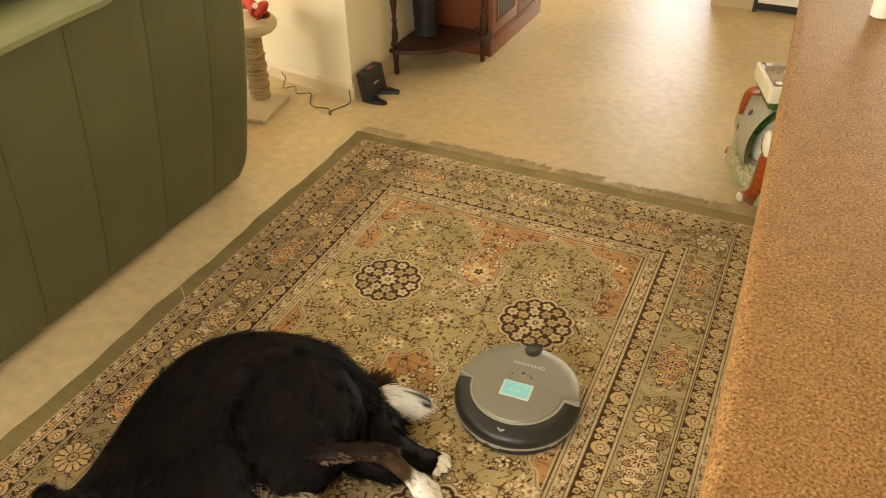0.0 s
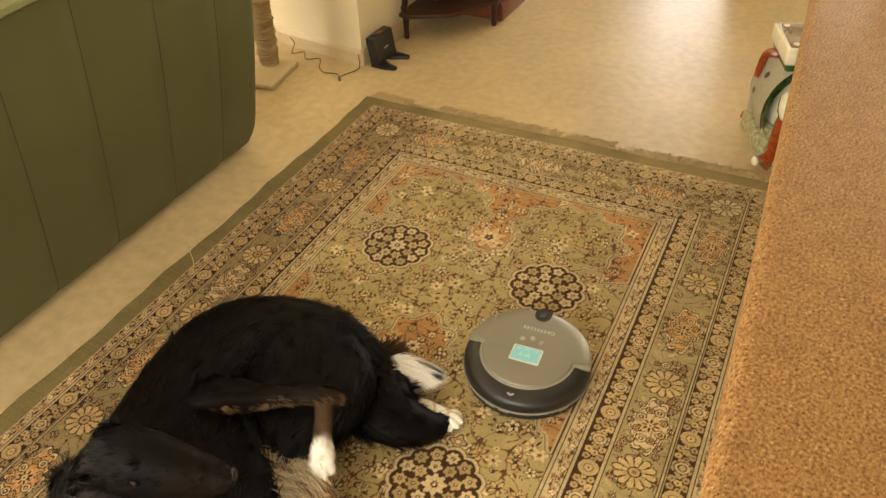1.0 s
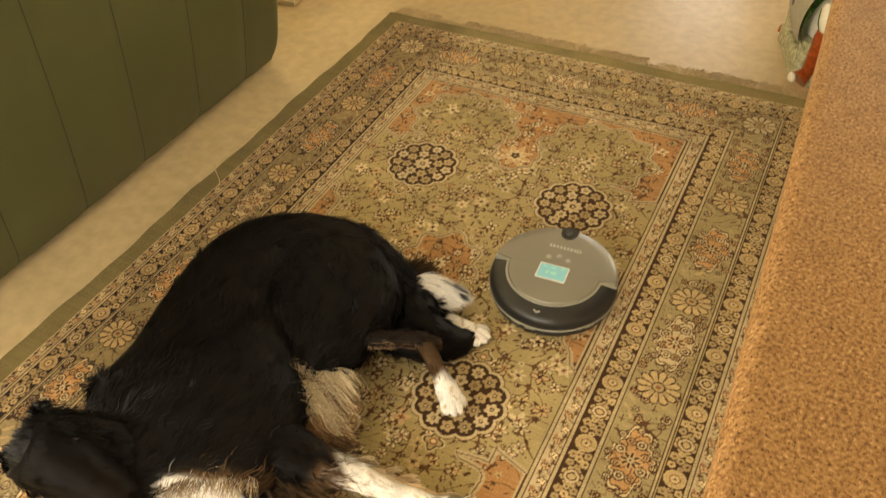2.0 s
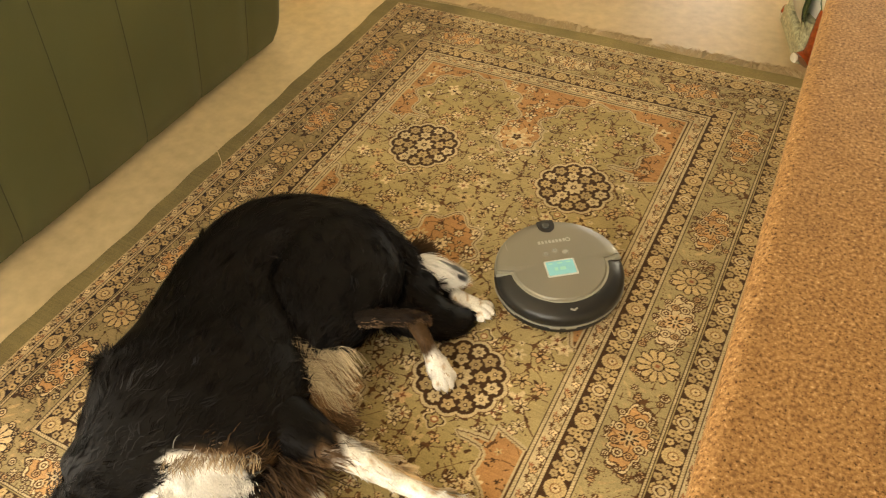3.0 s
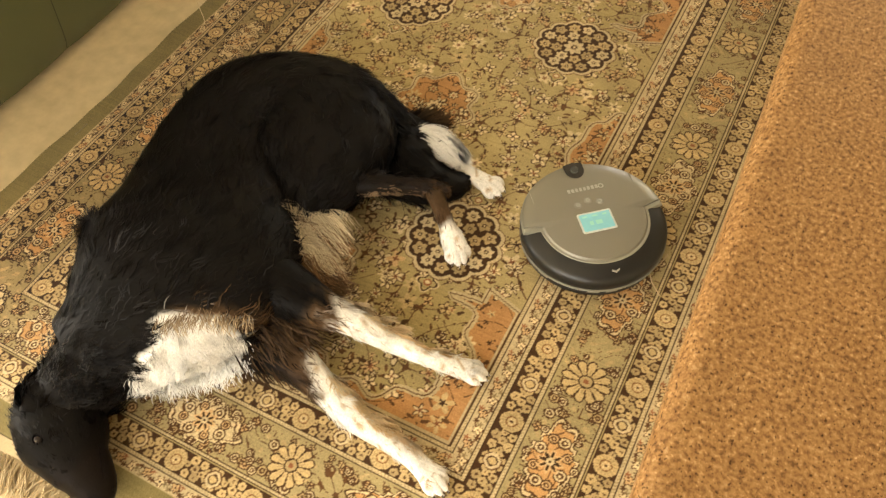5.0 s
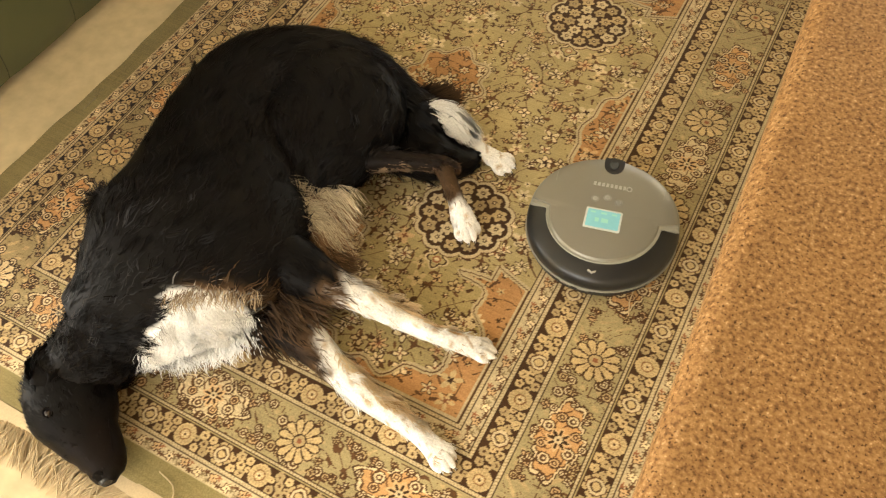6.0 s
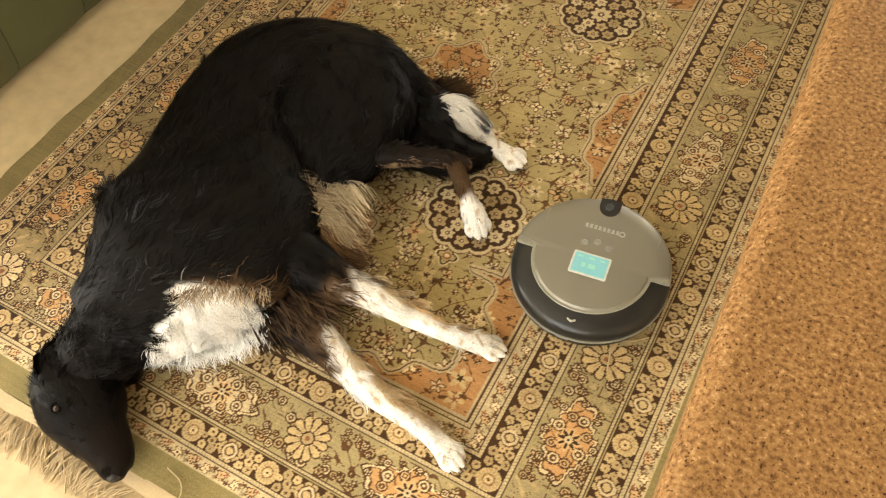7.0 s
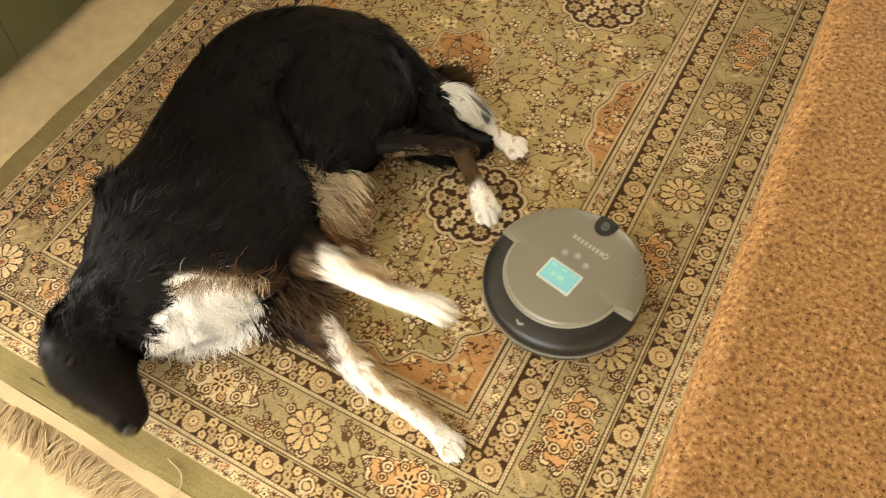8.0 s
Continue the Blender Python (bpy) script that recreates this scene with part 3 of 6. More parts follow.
def build_rug():
    root = thing("rug", (RUG_X, RUG_Y, 0), "worn olive and cream Persian style rug with floral borders and fringes", "rug")
    nx, ny = 720, 1028
    xs, ys = np.linspace(-RUG_HX, RUG_HX, nx), np.linspace(-RUG_HY, RUG_HY, ny)
    X, Y = np.meshgrid(xs, ys, indexing="ij")
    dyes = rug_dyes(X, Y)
    Z = RUG_Z + 0.0010 * np.sin(X * 9 + 1) * np.sin(Y * 7) + 0.0008 * np.sin(X * 31) * np.sin(Y * 27 + 2)
    # the woven edge wavers a little
    bx = np.where(np.abs(X) > 0.77, 0.004 * np.sin(Y * 11 + np.sign(X)) + 0.002 * np.sin(Y * 37), 0)
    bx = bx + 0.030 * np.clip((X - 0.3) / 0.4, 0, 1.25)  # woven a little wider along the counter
    by = np.where(np.abs(Y) > 1.11, 0.003 * np.sin(X * 13 + np.sign(Y)), 0)
    Z = np.where((np.abs(X) > RUG_HX - 0.002) | (np.abs(Y) > RUG_HY - 0.002), 0.0008, Z)
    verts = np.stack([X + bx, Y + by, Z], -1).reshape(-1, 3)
    idx = np.arange(nx * ny).reshape(nx, ny)
    faces = np.stack([idx[:-1, :-1], idx[1:, :-1], idx[1:, 1:], idx[:-1, 1:]], -1).reshape(-1, 4)
    me = bpy.data.meshes.new("woven_field")
    me.vertices.add(len(verts))
    me.vertices.foreach_set("co", verts.astype(np.float32).ravel())
    me.loops.add(len(faces) * 4)
    me.loops.foreach_set("vertex_index", faces.astype(np.int32).ravel())
    me.polygons.add(len(faces))
    me.polygons.foreach_set("loop_start", np.arange(0, len(faces) * 4, 4, dtype=np.int32))
    me.update(calc_edges=True)
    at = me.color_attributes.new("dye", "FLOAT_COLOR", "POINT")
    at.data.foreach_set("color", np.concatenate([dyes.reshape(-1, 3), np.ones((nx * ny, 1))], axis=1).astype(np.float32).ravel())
    me.materials.append(RUG)
    me.shade_smooth()
    new("woven_field", me).parent = root
    part("backing", box(-RUG_HX + 0.006, RUG_HX - 0.006, -RUG_HY + 0.006, RUG_HY - 0.006, 0.0, 0.005), FRINGE, root, smooth=False)
    rng = np.random.default_rng(11)
    # the flat-woven end beyond the pile
    bm = bmesh.new()
    strip = [[bm.verts.new((x, -RUG_HY + 0.002 - w * 0.026 - 0.002 * math.sin(x * 31) * w, z + 0.0016 * math.sin(x * 17 + w * 2))) for w, z in ((0, 0.003), (0, 0.0085), (0.5, 0.0075), (1, 0.006), (1.05, 0.002))] for x in np.linspace(-RUG_HX + 0.004, RUG_HX + 0.02, 120)]
    for p, q in zip(strip, strip[1:]):
        for k in range(4):
            bm.faces.new((p[k], q[k], q[k + 1], p[k + 1]))
    part("woven_end", bm, FRINGE, root, "pale flat-woven cotton end")
    for sign in (-1, 1):
        bm = bmesh.new()
        y_knot = RUG_HY - 0.004 if sign > 0 else RUG_HY + 0.020
        for x in np.arange(-RUG_HX + 0.006, RUG_HX + 0.03, 0.0125):
            lean = 0.30 * math.sin(x * 14 + sign) + rng.normal(0, 0.25)
            short = 0.4 if sign > 0 and math.sin(x * 23 + 2) + math.sin(x * 9) > 1.2 else 1.0
            for _ in range(7 if sign < 0 else 6):
                length = short * (rng.uniform(0.045, 0.075) if sign < 0 else rng.uniform(0.045, 0.070))
                own, ph, sway = lean + rng.normal(0, 0.22), rng.uniform(0, 6.3), rng.uniform(0.002, 0.007)
                x0, lift = x + rng.normal(0, 0.0035), rng.uniform(0.001, 0.009)
                pts = [(x0 + own * length * u + sway * u * math.sin(ph + 6 * u), sign * (y_knot + length * u * (1 - 0.12 * abs(own)) + 0.4 * sway * u * math.sin(ph + 8 * u)), 0.0045 - 0.0025 * u + lift * math.sin(3.1 * u)) for u in (0, 0.17, 0.34, 0.5, 0.67, 0.84, 1)]
                tube(pts, 0.0015, 4, bm, taper=(1.5, 1.1, 1, 0.95, 0.9, 0.8, 0.4))
        part("fringe", bm, FRINGE, root, "pale knotted cotton fringe")
    return root


build_rug()


def thread(points, r, label):
    bm = tube(spline(points, 24), r, 5)
    tagged(part("loose_thread", bm, FRINGE), label, "thread")


thread([(-0.262, -0.80, 0.012), (-0.235, -0.83, 0.045), (-0.205, -0.852, 0.02), (-0.195, -0.866, 0.012)], 0.0012, "stray cream thread standing at the rug's edge")
thread([(0.545, -1.985, 0.012), (0.585, -1.995, 0.014), (0.60, -2.02, 0.013), (0.585, -2.045, 0.012)], 0.0013, "stray cream thread curled on the rug's edge")


# ---------- the sofa ----------
def build_sofa():
    root = thing("sofa", (-0.452, -0.185, 0), "green vinyl sofa with its seamed back to the rug", "sofa")
    y_far = -1.62
    seams = [-0.205, -0.445, -0.702, -0.94, -1.18, -1.42]

    def back_x(y, z):
        """How far the back stands out: it leans over the rug, puffed between the seams."""
        gap = min(abs(y - s) for s in seams)
        puff = 0.0045 * (1 - math.exp(-((gap / 0.03) ** 2)))
        sag = 0.014 * math.sin(math.pi * min(1, (z - 0.03) / 0.85)) + 0.003 * math.sin(y * 5 + z * 4)
        return 0.115 * (z - 0.03) / 0.72 + puff + sag - 0.010 * max(0, (0.08 - z) / 0.05) ** 2

    bm = bmesh.new()
    ys = np.concatenate([-0.05 + 0.05 * np.sin(np.linspace(math.pi / 2, 0, 9)), np.linspace(-0.06, y_far, 200)])
    zs = np.linspace(0.03, 0.88, 34)
    rows = []
    for y in ys:
        turn = -0.05 * (1 - math.sqrt(max(0, 1 - max(0, (y + 0.05) / 0.05) ** 2)))
        rows.append([bm.verts.new((back_x(y, z) + turn, y - 0.03 * max(0, (0.13 - z) / 0.10) ** 2 * (y > -0.06), z)) for z in zs])
    for a, b in zip(rows, rows[1:]):
        for k in range(len(zs) - 1):
            bm.faces.new((a[k], a[k + 1], b[k + 1], b[k]))
    back = [[bm.verts.new((-0.22, v.co.y, v.co.z)) for v in row] for row in (rows[0], rows[-1])]
    for row, bk in zip((rows[0], rows[-1]), back):
        for k in range(len(zs) - 1):
            bm.faces.new((row[k], row[k + 1], bk[k + 1], bk[k]))
    for k in (0, -1):
        bm.faces.new([r[k] for r in rows] + [back[1][k], back[0][k]])
    bm.faces.new([*back[0], *back[1][::-1]])
    bmesh.ops.recalc_face_normals(bm, faces=bm.faces)
    part("backrest", bm, SOFA, root)
    for s in seams:
        part("seam", tube([(back_x(s, z) - 0.0006, s, z) for z in np.linspace(0.035, 0.87, 30)], 0.0016, 5), SEAM, root, "dark stitched seam")
    # padded rolls along the top
    for x0, x1, z0, z1, y1 in ((-0.26, 0.185, 0.832, 0.905, -0.555), (-0.30, 0.11, 0.915, 1.0, -0.62)):
        roll = bmesh.new()
        n, m = 60, 20
        rings = []
        for k in range(n + 1):
            y = y1 + (y_far - y1) * k / n
            e = math.sqrt(1 - max(0, 1 - (y1 - y) / 0.05) ** 2) * 0.9 + 0.1
            ring = []
            for j in range(m):
                a = 2 * math.pi * j / m
                c, q = math.cos(a), math.sin(a)
                c, q = math.copysign(abs(c) ** 0.5, c), math.copysign(abs(q) ** 0.7, q)
                ring.append(roll.verts.new(((x0 + x1) / 2 + (x1 - x0) / 2 * c * (0.9 + 0.1 * e), y, (z0 + z1) / 2 + (z1 - z0) / 2 * q * e + 0.004 * math.sin(y * 9 + c))))
            rings.append(ring)
        for p, q in zip(rings, rings[1:]):
            for j in range(m):
                roll.faces.new((p[j], p[(j + 1) % m], q[(j + 1) % m], q[j]))
        roll.faces.new(rings[0])
        roll.faces.new(rings[-1])
        bmesh.ops.recalc_face_normals(roll, faces=roll.faces)
        part("head_cushion", roll, SOFA_PALE, root, "pale green padded head cushion")
    part("seat", box(-0.95, -0.225, y_far + 0.2, -0.2, 0.12, 0.44, 0.05, 3), SOFA, root)
    part("armrest", box(-0.95, -0.225, -0.19, 0.0, 0.05, 0.6, 0.05, 3), SOFA, root)
    part("armrest", box(-0.95, -0.225, y_far, y_far + 0.19, 0.05, 0.6, 0.05, 3), SOFA, root)
    for x in (-0.88, -0.12):
        for y in (-0.12, y_far + 0.12):
            part("leg", lathe([(0.02, 0), (0.026, 0.02), (0.026, 0.14)], 12, at=(x, y, 0)), BLACK, root)


build_sofa()


# ---------- the breakfast counter ----------
def build_counter():
    top = thing("countertop", (0, 0, 0), "brown cork-speckled laminate countertop with a rounded front edge", "countertop")
    # front edge runs from (1.305, -2.6) to (1.203, 0.95)
    def edge_x(y):
        return 1.2310 - 0.0309 * y
    def sweep(prof):
        bm = bmesh.new()
        ends = [[bm.verts.new((edge_x(y) + a, y, z)) for a, z in prof] for y in (-2.9, 0.95)]
        for k in range(len(prof)):
            q = (k + 1) % len(prof)
            bm.faces.new((ends[0][k], ends[0][q], ends[1][q], ends[1][k]))
        bm.faces.new(ends[0][::-1])
        bm.faces.new(ends[1])
        bmesh.ops.recalc_face_normals(bm, faces=bm.faces)
        return bm
    part("rolled_edge", sweep([(0.0, 0.862), (0.0, 0.882)] + [(0.018 * (1 - math.cos(a)), 0.882 + 0.018 * math.sin(a)) for a in np.linspace(0.2, math.pi / 2, 9)] + [(0.03, 0.90), (0.03, 0.862)]), COUNTER, top)
    bm = sweep([(0.03, 0.862), (0.03, 0.90), (0.75, 0.90), (0.75, 0.862)])
    part("slab", bm, COUNTER, top)
    base = thing("counter_base", (0, 0, 0), "cream panelled base under the breakfast counter", "counter base")
    part("panel", prism([(1.62, -2.9), (1.97, -2.9), (1.90, 0.9), (1.55, 0.9)], 0.0, 0.861), SKIRT, base, smooth=False)
    part("plinth", prism([(1.61, -2.9), (1.62, -2.9), (1.55, 0.9), (1.54, 0.9)], 0.0, 0.08), SKIRT, base, smooth=False)
    jar = thing("bottle", (1.398, -0.29, 0.90), "small white plastic bottle on the countertop", "bottle")
    part("body", lathe([(0.016, 0), (0.0205, 0.003), (0.0205, 0.075), (0.016, 0.088), (0.011, 0.094), (0.011, 0.10)], 28), WHITE_PLASTIC, jar)
    part("cap", lathe([(0.013, 0.1), (0.0135, 0.103), (0.0135, 0.122), (0.0115, 0.125)], 24), WHITE_PLASTIC, jar)


build_counter()


# ---------- the robot vacuum ----------
def build_robot():
    root = thing("robot_vacuum", (0.843, -0.846, RUG_Z), "round silver-grey robot vacuum with a black bumper and lit display", "robot vacuum")
    R = 0.155
    part("chassis", lathe([(0.10, 0.002), (R - 0.014, 0.003), (R - 0.004, 0.008), (R - 0.002, 0.020), (R - 0.002, 0.030), (R - 0.012, 0.036)], 72), BLACK, root)
    # bumper: the front half ring
    def ring(a0, a1, prof, n=64):
        bm = bmesh.new()
        rows = []
        for k in range(n + 1):
            a = radians(a0 + (a1 - a0) * k / n)
            rows.append([bm.verts.new((r * math.cos(a), r * math.sin(a), z)) for r, z in prof])
        m = len(prof)
        for p, q in zip(rows, rows[1:]):
            for j in range(m):
                bm.faces.new((p[j], q[j], q[(j + 1) % m], p[(j + 1) % m]))
        bm.faces.new(rows[0][::-1])
        bm.faces.new(rows[-1])
        bmesh.ops.recalc_face_normals(bm, faces=bm.faces)
        return bm
    lip = [(0.112, 0.030), (R - 0.002, 0.030), (R + 0.001, 0.036), (R + 0.001, 0.052), (R - 0.003, 0.060), (R - 0.010, 0.065), (0.125, 0.0725), (0.112, 0.0735)]
    part("bumper", ring(176, 364, lip), BUMPER, root, "satin black bumper ring")
    part("sensor_strip", ring(190, 350, [(R - 0.01, 0.021), (R - 0.001, 0.021), (R - 0.001, 0.0285), (R - 0.01, 0.0285)], 48), CHROME, root, "smoked clear sensor strip")
    # pale silver paints the bright highlight along the ridge
    part("bumper_ridge", ring(182, 358, [(R - 0.004, 0.0285), (R + 0.0022, 0.0290), (R + 0.0030, 0.0310), (R + 0.0022, 0.0330), (R - 0.004, 0.0335)], 64), SILVER_LIGHT, root, "thin ridge under the bumper, pale silver to paint its highlight")
    for a in (206, 248, 262, 316):
        part("sensor_window", ring(a, a + 9, [(R - 0.004, 0.0225), (R + 0.0005, 0.0225), (R + 0.0005, 0.0275), (R - 0.004, 0.0275)], 8), SILVER_LIGHT, root)
    part("rear_skirt", ring(2, 178, [(R - 0.03, 0.012), (R - 0.006, 0.012), (R - 0.001, 0.020), (R - 0.0005, 0.058), (R - 0.004, 0.0665), (R - 0.03, 0.070)], 48), BUMPER, root)
    # grey cover: full radius behind, smaller in front, with a step at each side
    def cover(r_back, r_front, z_edge, z_in, step):
        bm = bmesh.new()
        outline = []
        for k in range(96):
            a = 2 * math.pi * k / 96
            deg = math.degrees(a)
            r = r_back if deg <= 176 + step and deg >= 4 - step or deg > 364 - step else r_front
            outline.append((r, a))
        rows = []
        for f, z in ((1.0, z_edge - 0.006), (0.995, z_edge), (0.965, z_edge + 0.0035), (0.8, z_in - 0.002), (0.4, z_in - 0.0003), (0.0, z_in)):
            if f == 0:
                rows.append([bm.verts.new((0, 0, z))])
            else:
                rows.append([bm.verts.new((f * r * math.cos(a), f * r * math.sin(a), z)) for r, a in outline])
        for p, q in zip(rows, rows[1:]):
            for k in range(96):
                j = (k + 1) % 96
                bm.faces.new((p[k], p[j], q[0]) if len(q) == 1 else (p[k], p[j], q[j], q[k]))
        bm.faces.new(rows[0][::-1])
        bmesh.ops.recalc_face_normals(bm, faces=bm.faces)
        return bm
    trim = cover(R - 0.0015, 0.121, 0.0705, 0.076, 6)
    part("trim", trim, SILVER_LIGHT, root, "pale silver edge trim")
    part("cover", cover(R - 0.004, 0.1125, 0.0745, 0.0830, 3.5), SILVER, root, "silver-grey plastic top cover")
    for s in (-1, 1):
        part("dust_bin_seam", box(s * 0.112 - 0.0005, s * 0.112 + 0.0005, 0.02, 0.095, 0.0788, 0.0800), SILVER_LIGHT, root)
    # display
    def rounded(w, h, r, cx, cy, z0, z1):
        o = []
        for qx, qy, a0 in ((1, 1, 0), (-1, 1, 90), (-1, -1, 180), (1, -1, 270)):
            for k in range(5):
                a = radians(a0 + 22.5 * k)
                o.append((cx + qx * (w / 2 - r) + r * math.cos(a), cy + qy * (h / 2 - r) + r * math.sin(a)))
        return prism(o, z0, z1)
    part("display_rim", rounded(0.074, 0.052, 0.004, 0, -0.017, 0.078, 0.0838), SCREEN_RIM, root, "white display surround")
    scr = part("display", rounded(0.066, 0.044, 0.002, 0, -0.017, 0.079, 0.0843), SCREEN, root, "lit turquoise display")
    for x, y, w, h in ((-0.022, -0.002, 0.010, 0.004), (0.0, -0.002, 0.012, 0.004), (0.021, -0.002, 0.010, 0.004), (-0.012, -0.02, 0.008, 0.010), (0.004, -0.02, 0.014, 0.010)):
        part("display_mark", box(x - w / 2, x + w / 2, y - h / 2, y + h / 2, 0.0842, 0.0846), DIGIT, scr, smooth=False)
    # three buttons on an arc, each with a ring
    for x, y in ((-0.024, 0.033), (0.0, 0.041), (0.024, 0.033)):
        b = part("button", lathe([(0.0085, 0.080), (0.0085, 0.0832), (0.0075, 0.0837)], 24, at=(x, y, 0)), mat("button_grey", (0.27, 0.265, 0.23), 0.4, bump=0), root, "round grey button")
        bm = lathe([(0.0052, 0.0838), (0.0052, 0.0842), (0.0040, 0.0842), (0.0040, 0.0838)], 20, at=(x, y, 0))
        part("button_ring", bm, PRINT, b)
    # maker's mark as a ring and plain bars
    m = part("maker_mark", lathe([(0.0062, 0.080), (0.0062, 0.0836), (0.0042, 0.0836), (0.0042, 0.080)], 20, at=(0.040, 0.073, 0)), PRINT, root)
    for k in range(8):
        part("mark_bar", box(0.0275 - 0.0088 * k, 0.0275 - 0.0088 * k + 0.0056, 0.069, 0.078, 0.080, 0.0833), PRINT, m, smooth=False)
    # release latch at the back edge
    latch = part("latch", prism([(0.021 * math.cos(radians(a)) , 0.131 + 0.024 * math.sin(radians(a))) for a in range(180, 361, 15)] + [(0.021, 0.147), (0.0, 0.1515), (-0.021, 0.147)], 0.060, 0.0822), BLACK, root, "black release latch")
    part("button", lathe([(0.0105, 0.08), (0.0105, 0.0838), (0.0085, 0.0852), (0.004, 0.0840)], 28, at=(0, 0.130, 0)), CHROME, latch, "smoked grey latch button")
    # arrow on the bumper
    for s in (-1, 1):
        bm = box(-0.009, 0.001, -0.0013, 0.0013, 0.066, 0.0716)
        bmesh.ops.transform(bm, matrix=pose(0, -0.1385, 0, 0, 0, s * 28 + (180 if s > 0 else 0)), verts=bm.verts)
        part("arrow_mark", bm, PRINT, root, smooth=False)
    for s in (-1, 1):
        part("wheel", lathe([(0.028, -0.009), (0.032, -0.005), (0.032, 0.005), (0.028, 0.009)], 24), BLACK, root, "black rubber drive wheel").matrix_basis = pose(s * 0.105, 0, 0.032, 0, 90, 0)
    bm = bmesh.new()
    for k in range(3):
        a = radians(120 * k + 20)
        tube([(0, 0, 0), (0.03 * math.cos(a), 0.03 * math.sin(a), -0.001), (0.062 * math.cos(a + 0.15), 0.062 * math.sin(a + 0.15), -0.003)], 0.0014, 5, bm)
    part("side_brush", bm, FRINGE, root, "pale bristle side brush").matrix_basis = pose(0.09, -0.115, 0.006)
    return root


ROBOT = build_robot()

# ---------- the dog ----------
INK, WHITE, TAN, SMOKE = np.array((0.0050, 0.0042, 0.0038)), np.array((0.85, 0.835, 0.785)), np.array((0.22, 0.13, 0.065)), np.array((0.018, 0.012, 0.009))
DOG = Vector((0.30, -1.40, RUG_Z))
FUR = np.random.default_rng(21)


def aim(p, q, y=None):
    """A pose at p with x towards q; y: the way of the second axis (level if none)."""
    p, x = Vector(p), (Vector(q) - Vector(p)).normalized()
    if y is None:
        y = Vector((0, 0, 1)).cross(x)
    z = x.cross(Vector(y)).normalized()
    y = z.cross(x)
    m = Matrix((x, y, z)).transposed().to_4x4()
    m.translation = p
    return m


def loft(stations, n_along, n_round=28, flat=None, square=2.3):
    """A body of oval rings along a curve: stations of (x, y, z, half width, half height)."""
    st = spline(stations, n_along)
    grid = np.zeros((n_along, n_round, 3))
    th = np.linspace(0, 2 * np.pi, n_round, endpoint=False)
    for k, (x, y, z, w, h) in enumerate(st):
        t = st[min(k + 1, n_along - 1), :3] - st[max(k - 1, 0), :3]
        t = t / np.linalg.norm(t)
        side = np.cross((0, 0, 1) if abs(t[2]) < 0.98 else (0, 1, 0), t)
        side = side / np.linalg.norm(side)
        up = np.cross(t, side)
        c, s = np.cos(th), np.sin(th)
        c, s = np.sign(c) * np.abs(c) ** (2 / square), np.sign(s) * np.abs(s) ** (2 / square)
        grid[k] = np.array((x, y, z)) + np.outer(c * max(w, 0.002), side) + np.outer(s * max(h, 0.002), up)
    if flat is not None:
        grid[..., 2] = np.maximum(grid[..., 2], flat)
    return grid


def grid_faces(n, m, base=0):
    f = []
    for i in range(n - 1):
        for j in range(m):
            f.append((base + i * m + j, base + i * m + (j + 1) % m, base + (i + 1) * m + (j + 1) % m, base + (i + 1) * m + j))
    f.append(tuple(base + j for j in range(m))[::-1])
    f.append(tuple(base + (n - 1) * m + j for j in range(m)))
    return f


CLUMP = FUR.normal(0, 1, (4096, 3))


def ribbons(p, way, side, L, w, bend, curl, colour, flat, nrm, phase, pieces=4, stray=0.35, turns=6.4):
    """Tapered tufts of a few pieces that bend and wave. Returns vertices, quads, triangles and colours."""
    k = len(p)
    rows, q, d = [], p, way
    phase = phase[:, None] + FUR.normal(0, stray, (k, 1))
    steps = np.arange(pieces) / pieces
    for u in steps:
        taper = 1.0 - 0.45 * u ** 2
        rows += [q - side * w * taper, q + side * w * taper]
        d = d + (bend * 1.2 + side * curl * 4 * np.sin(phase + u * turns)) / pieces
        d = d / np.linalg.norm(d, axis=1, keepdims=True)
        q = q + d * L[:, None] / pieces
    rows.append(q)
    V = np.stack(rows, 1)
    if flat is not None:
        V[..., 2] = np.maximum(V[..., 2], flat)
    m = 2 * pieces + 1
    base = np.arange(k)[:, None] * m
    quads = np.concatenate([base + np.array([j, j + 1, j + 3, j + 2]) for j in range(0, 2 * pieces - 2, 2)])
    root, tip = colour if isinstance(colour, tuple) else (colour, colour)
    share = np.append(np.repeat(steps, 2), 1.0)[None, :, None]
    shades = root[:, None, :] * (1 - share) + tip[:, None, :] * share
    return V.reshape(-1, 3), quads, base + np.array([m - 3, m - 2, m - 1]), shades.reshape(-1, 3), np.repeat(nrm / np.linalg.norm(nrm, axis=1, keepdims=True), m, axis=0)


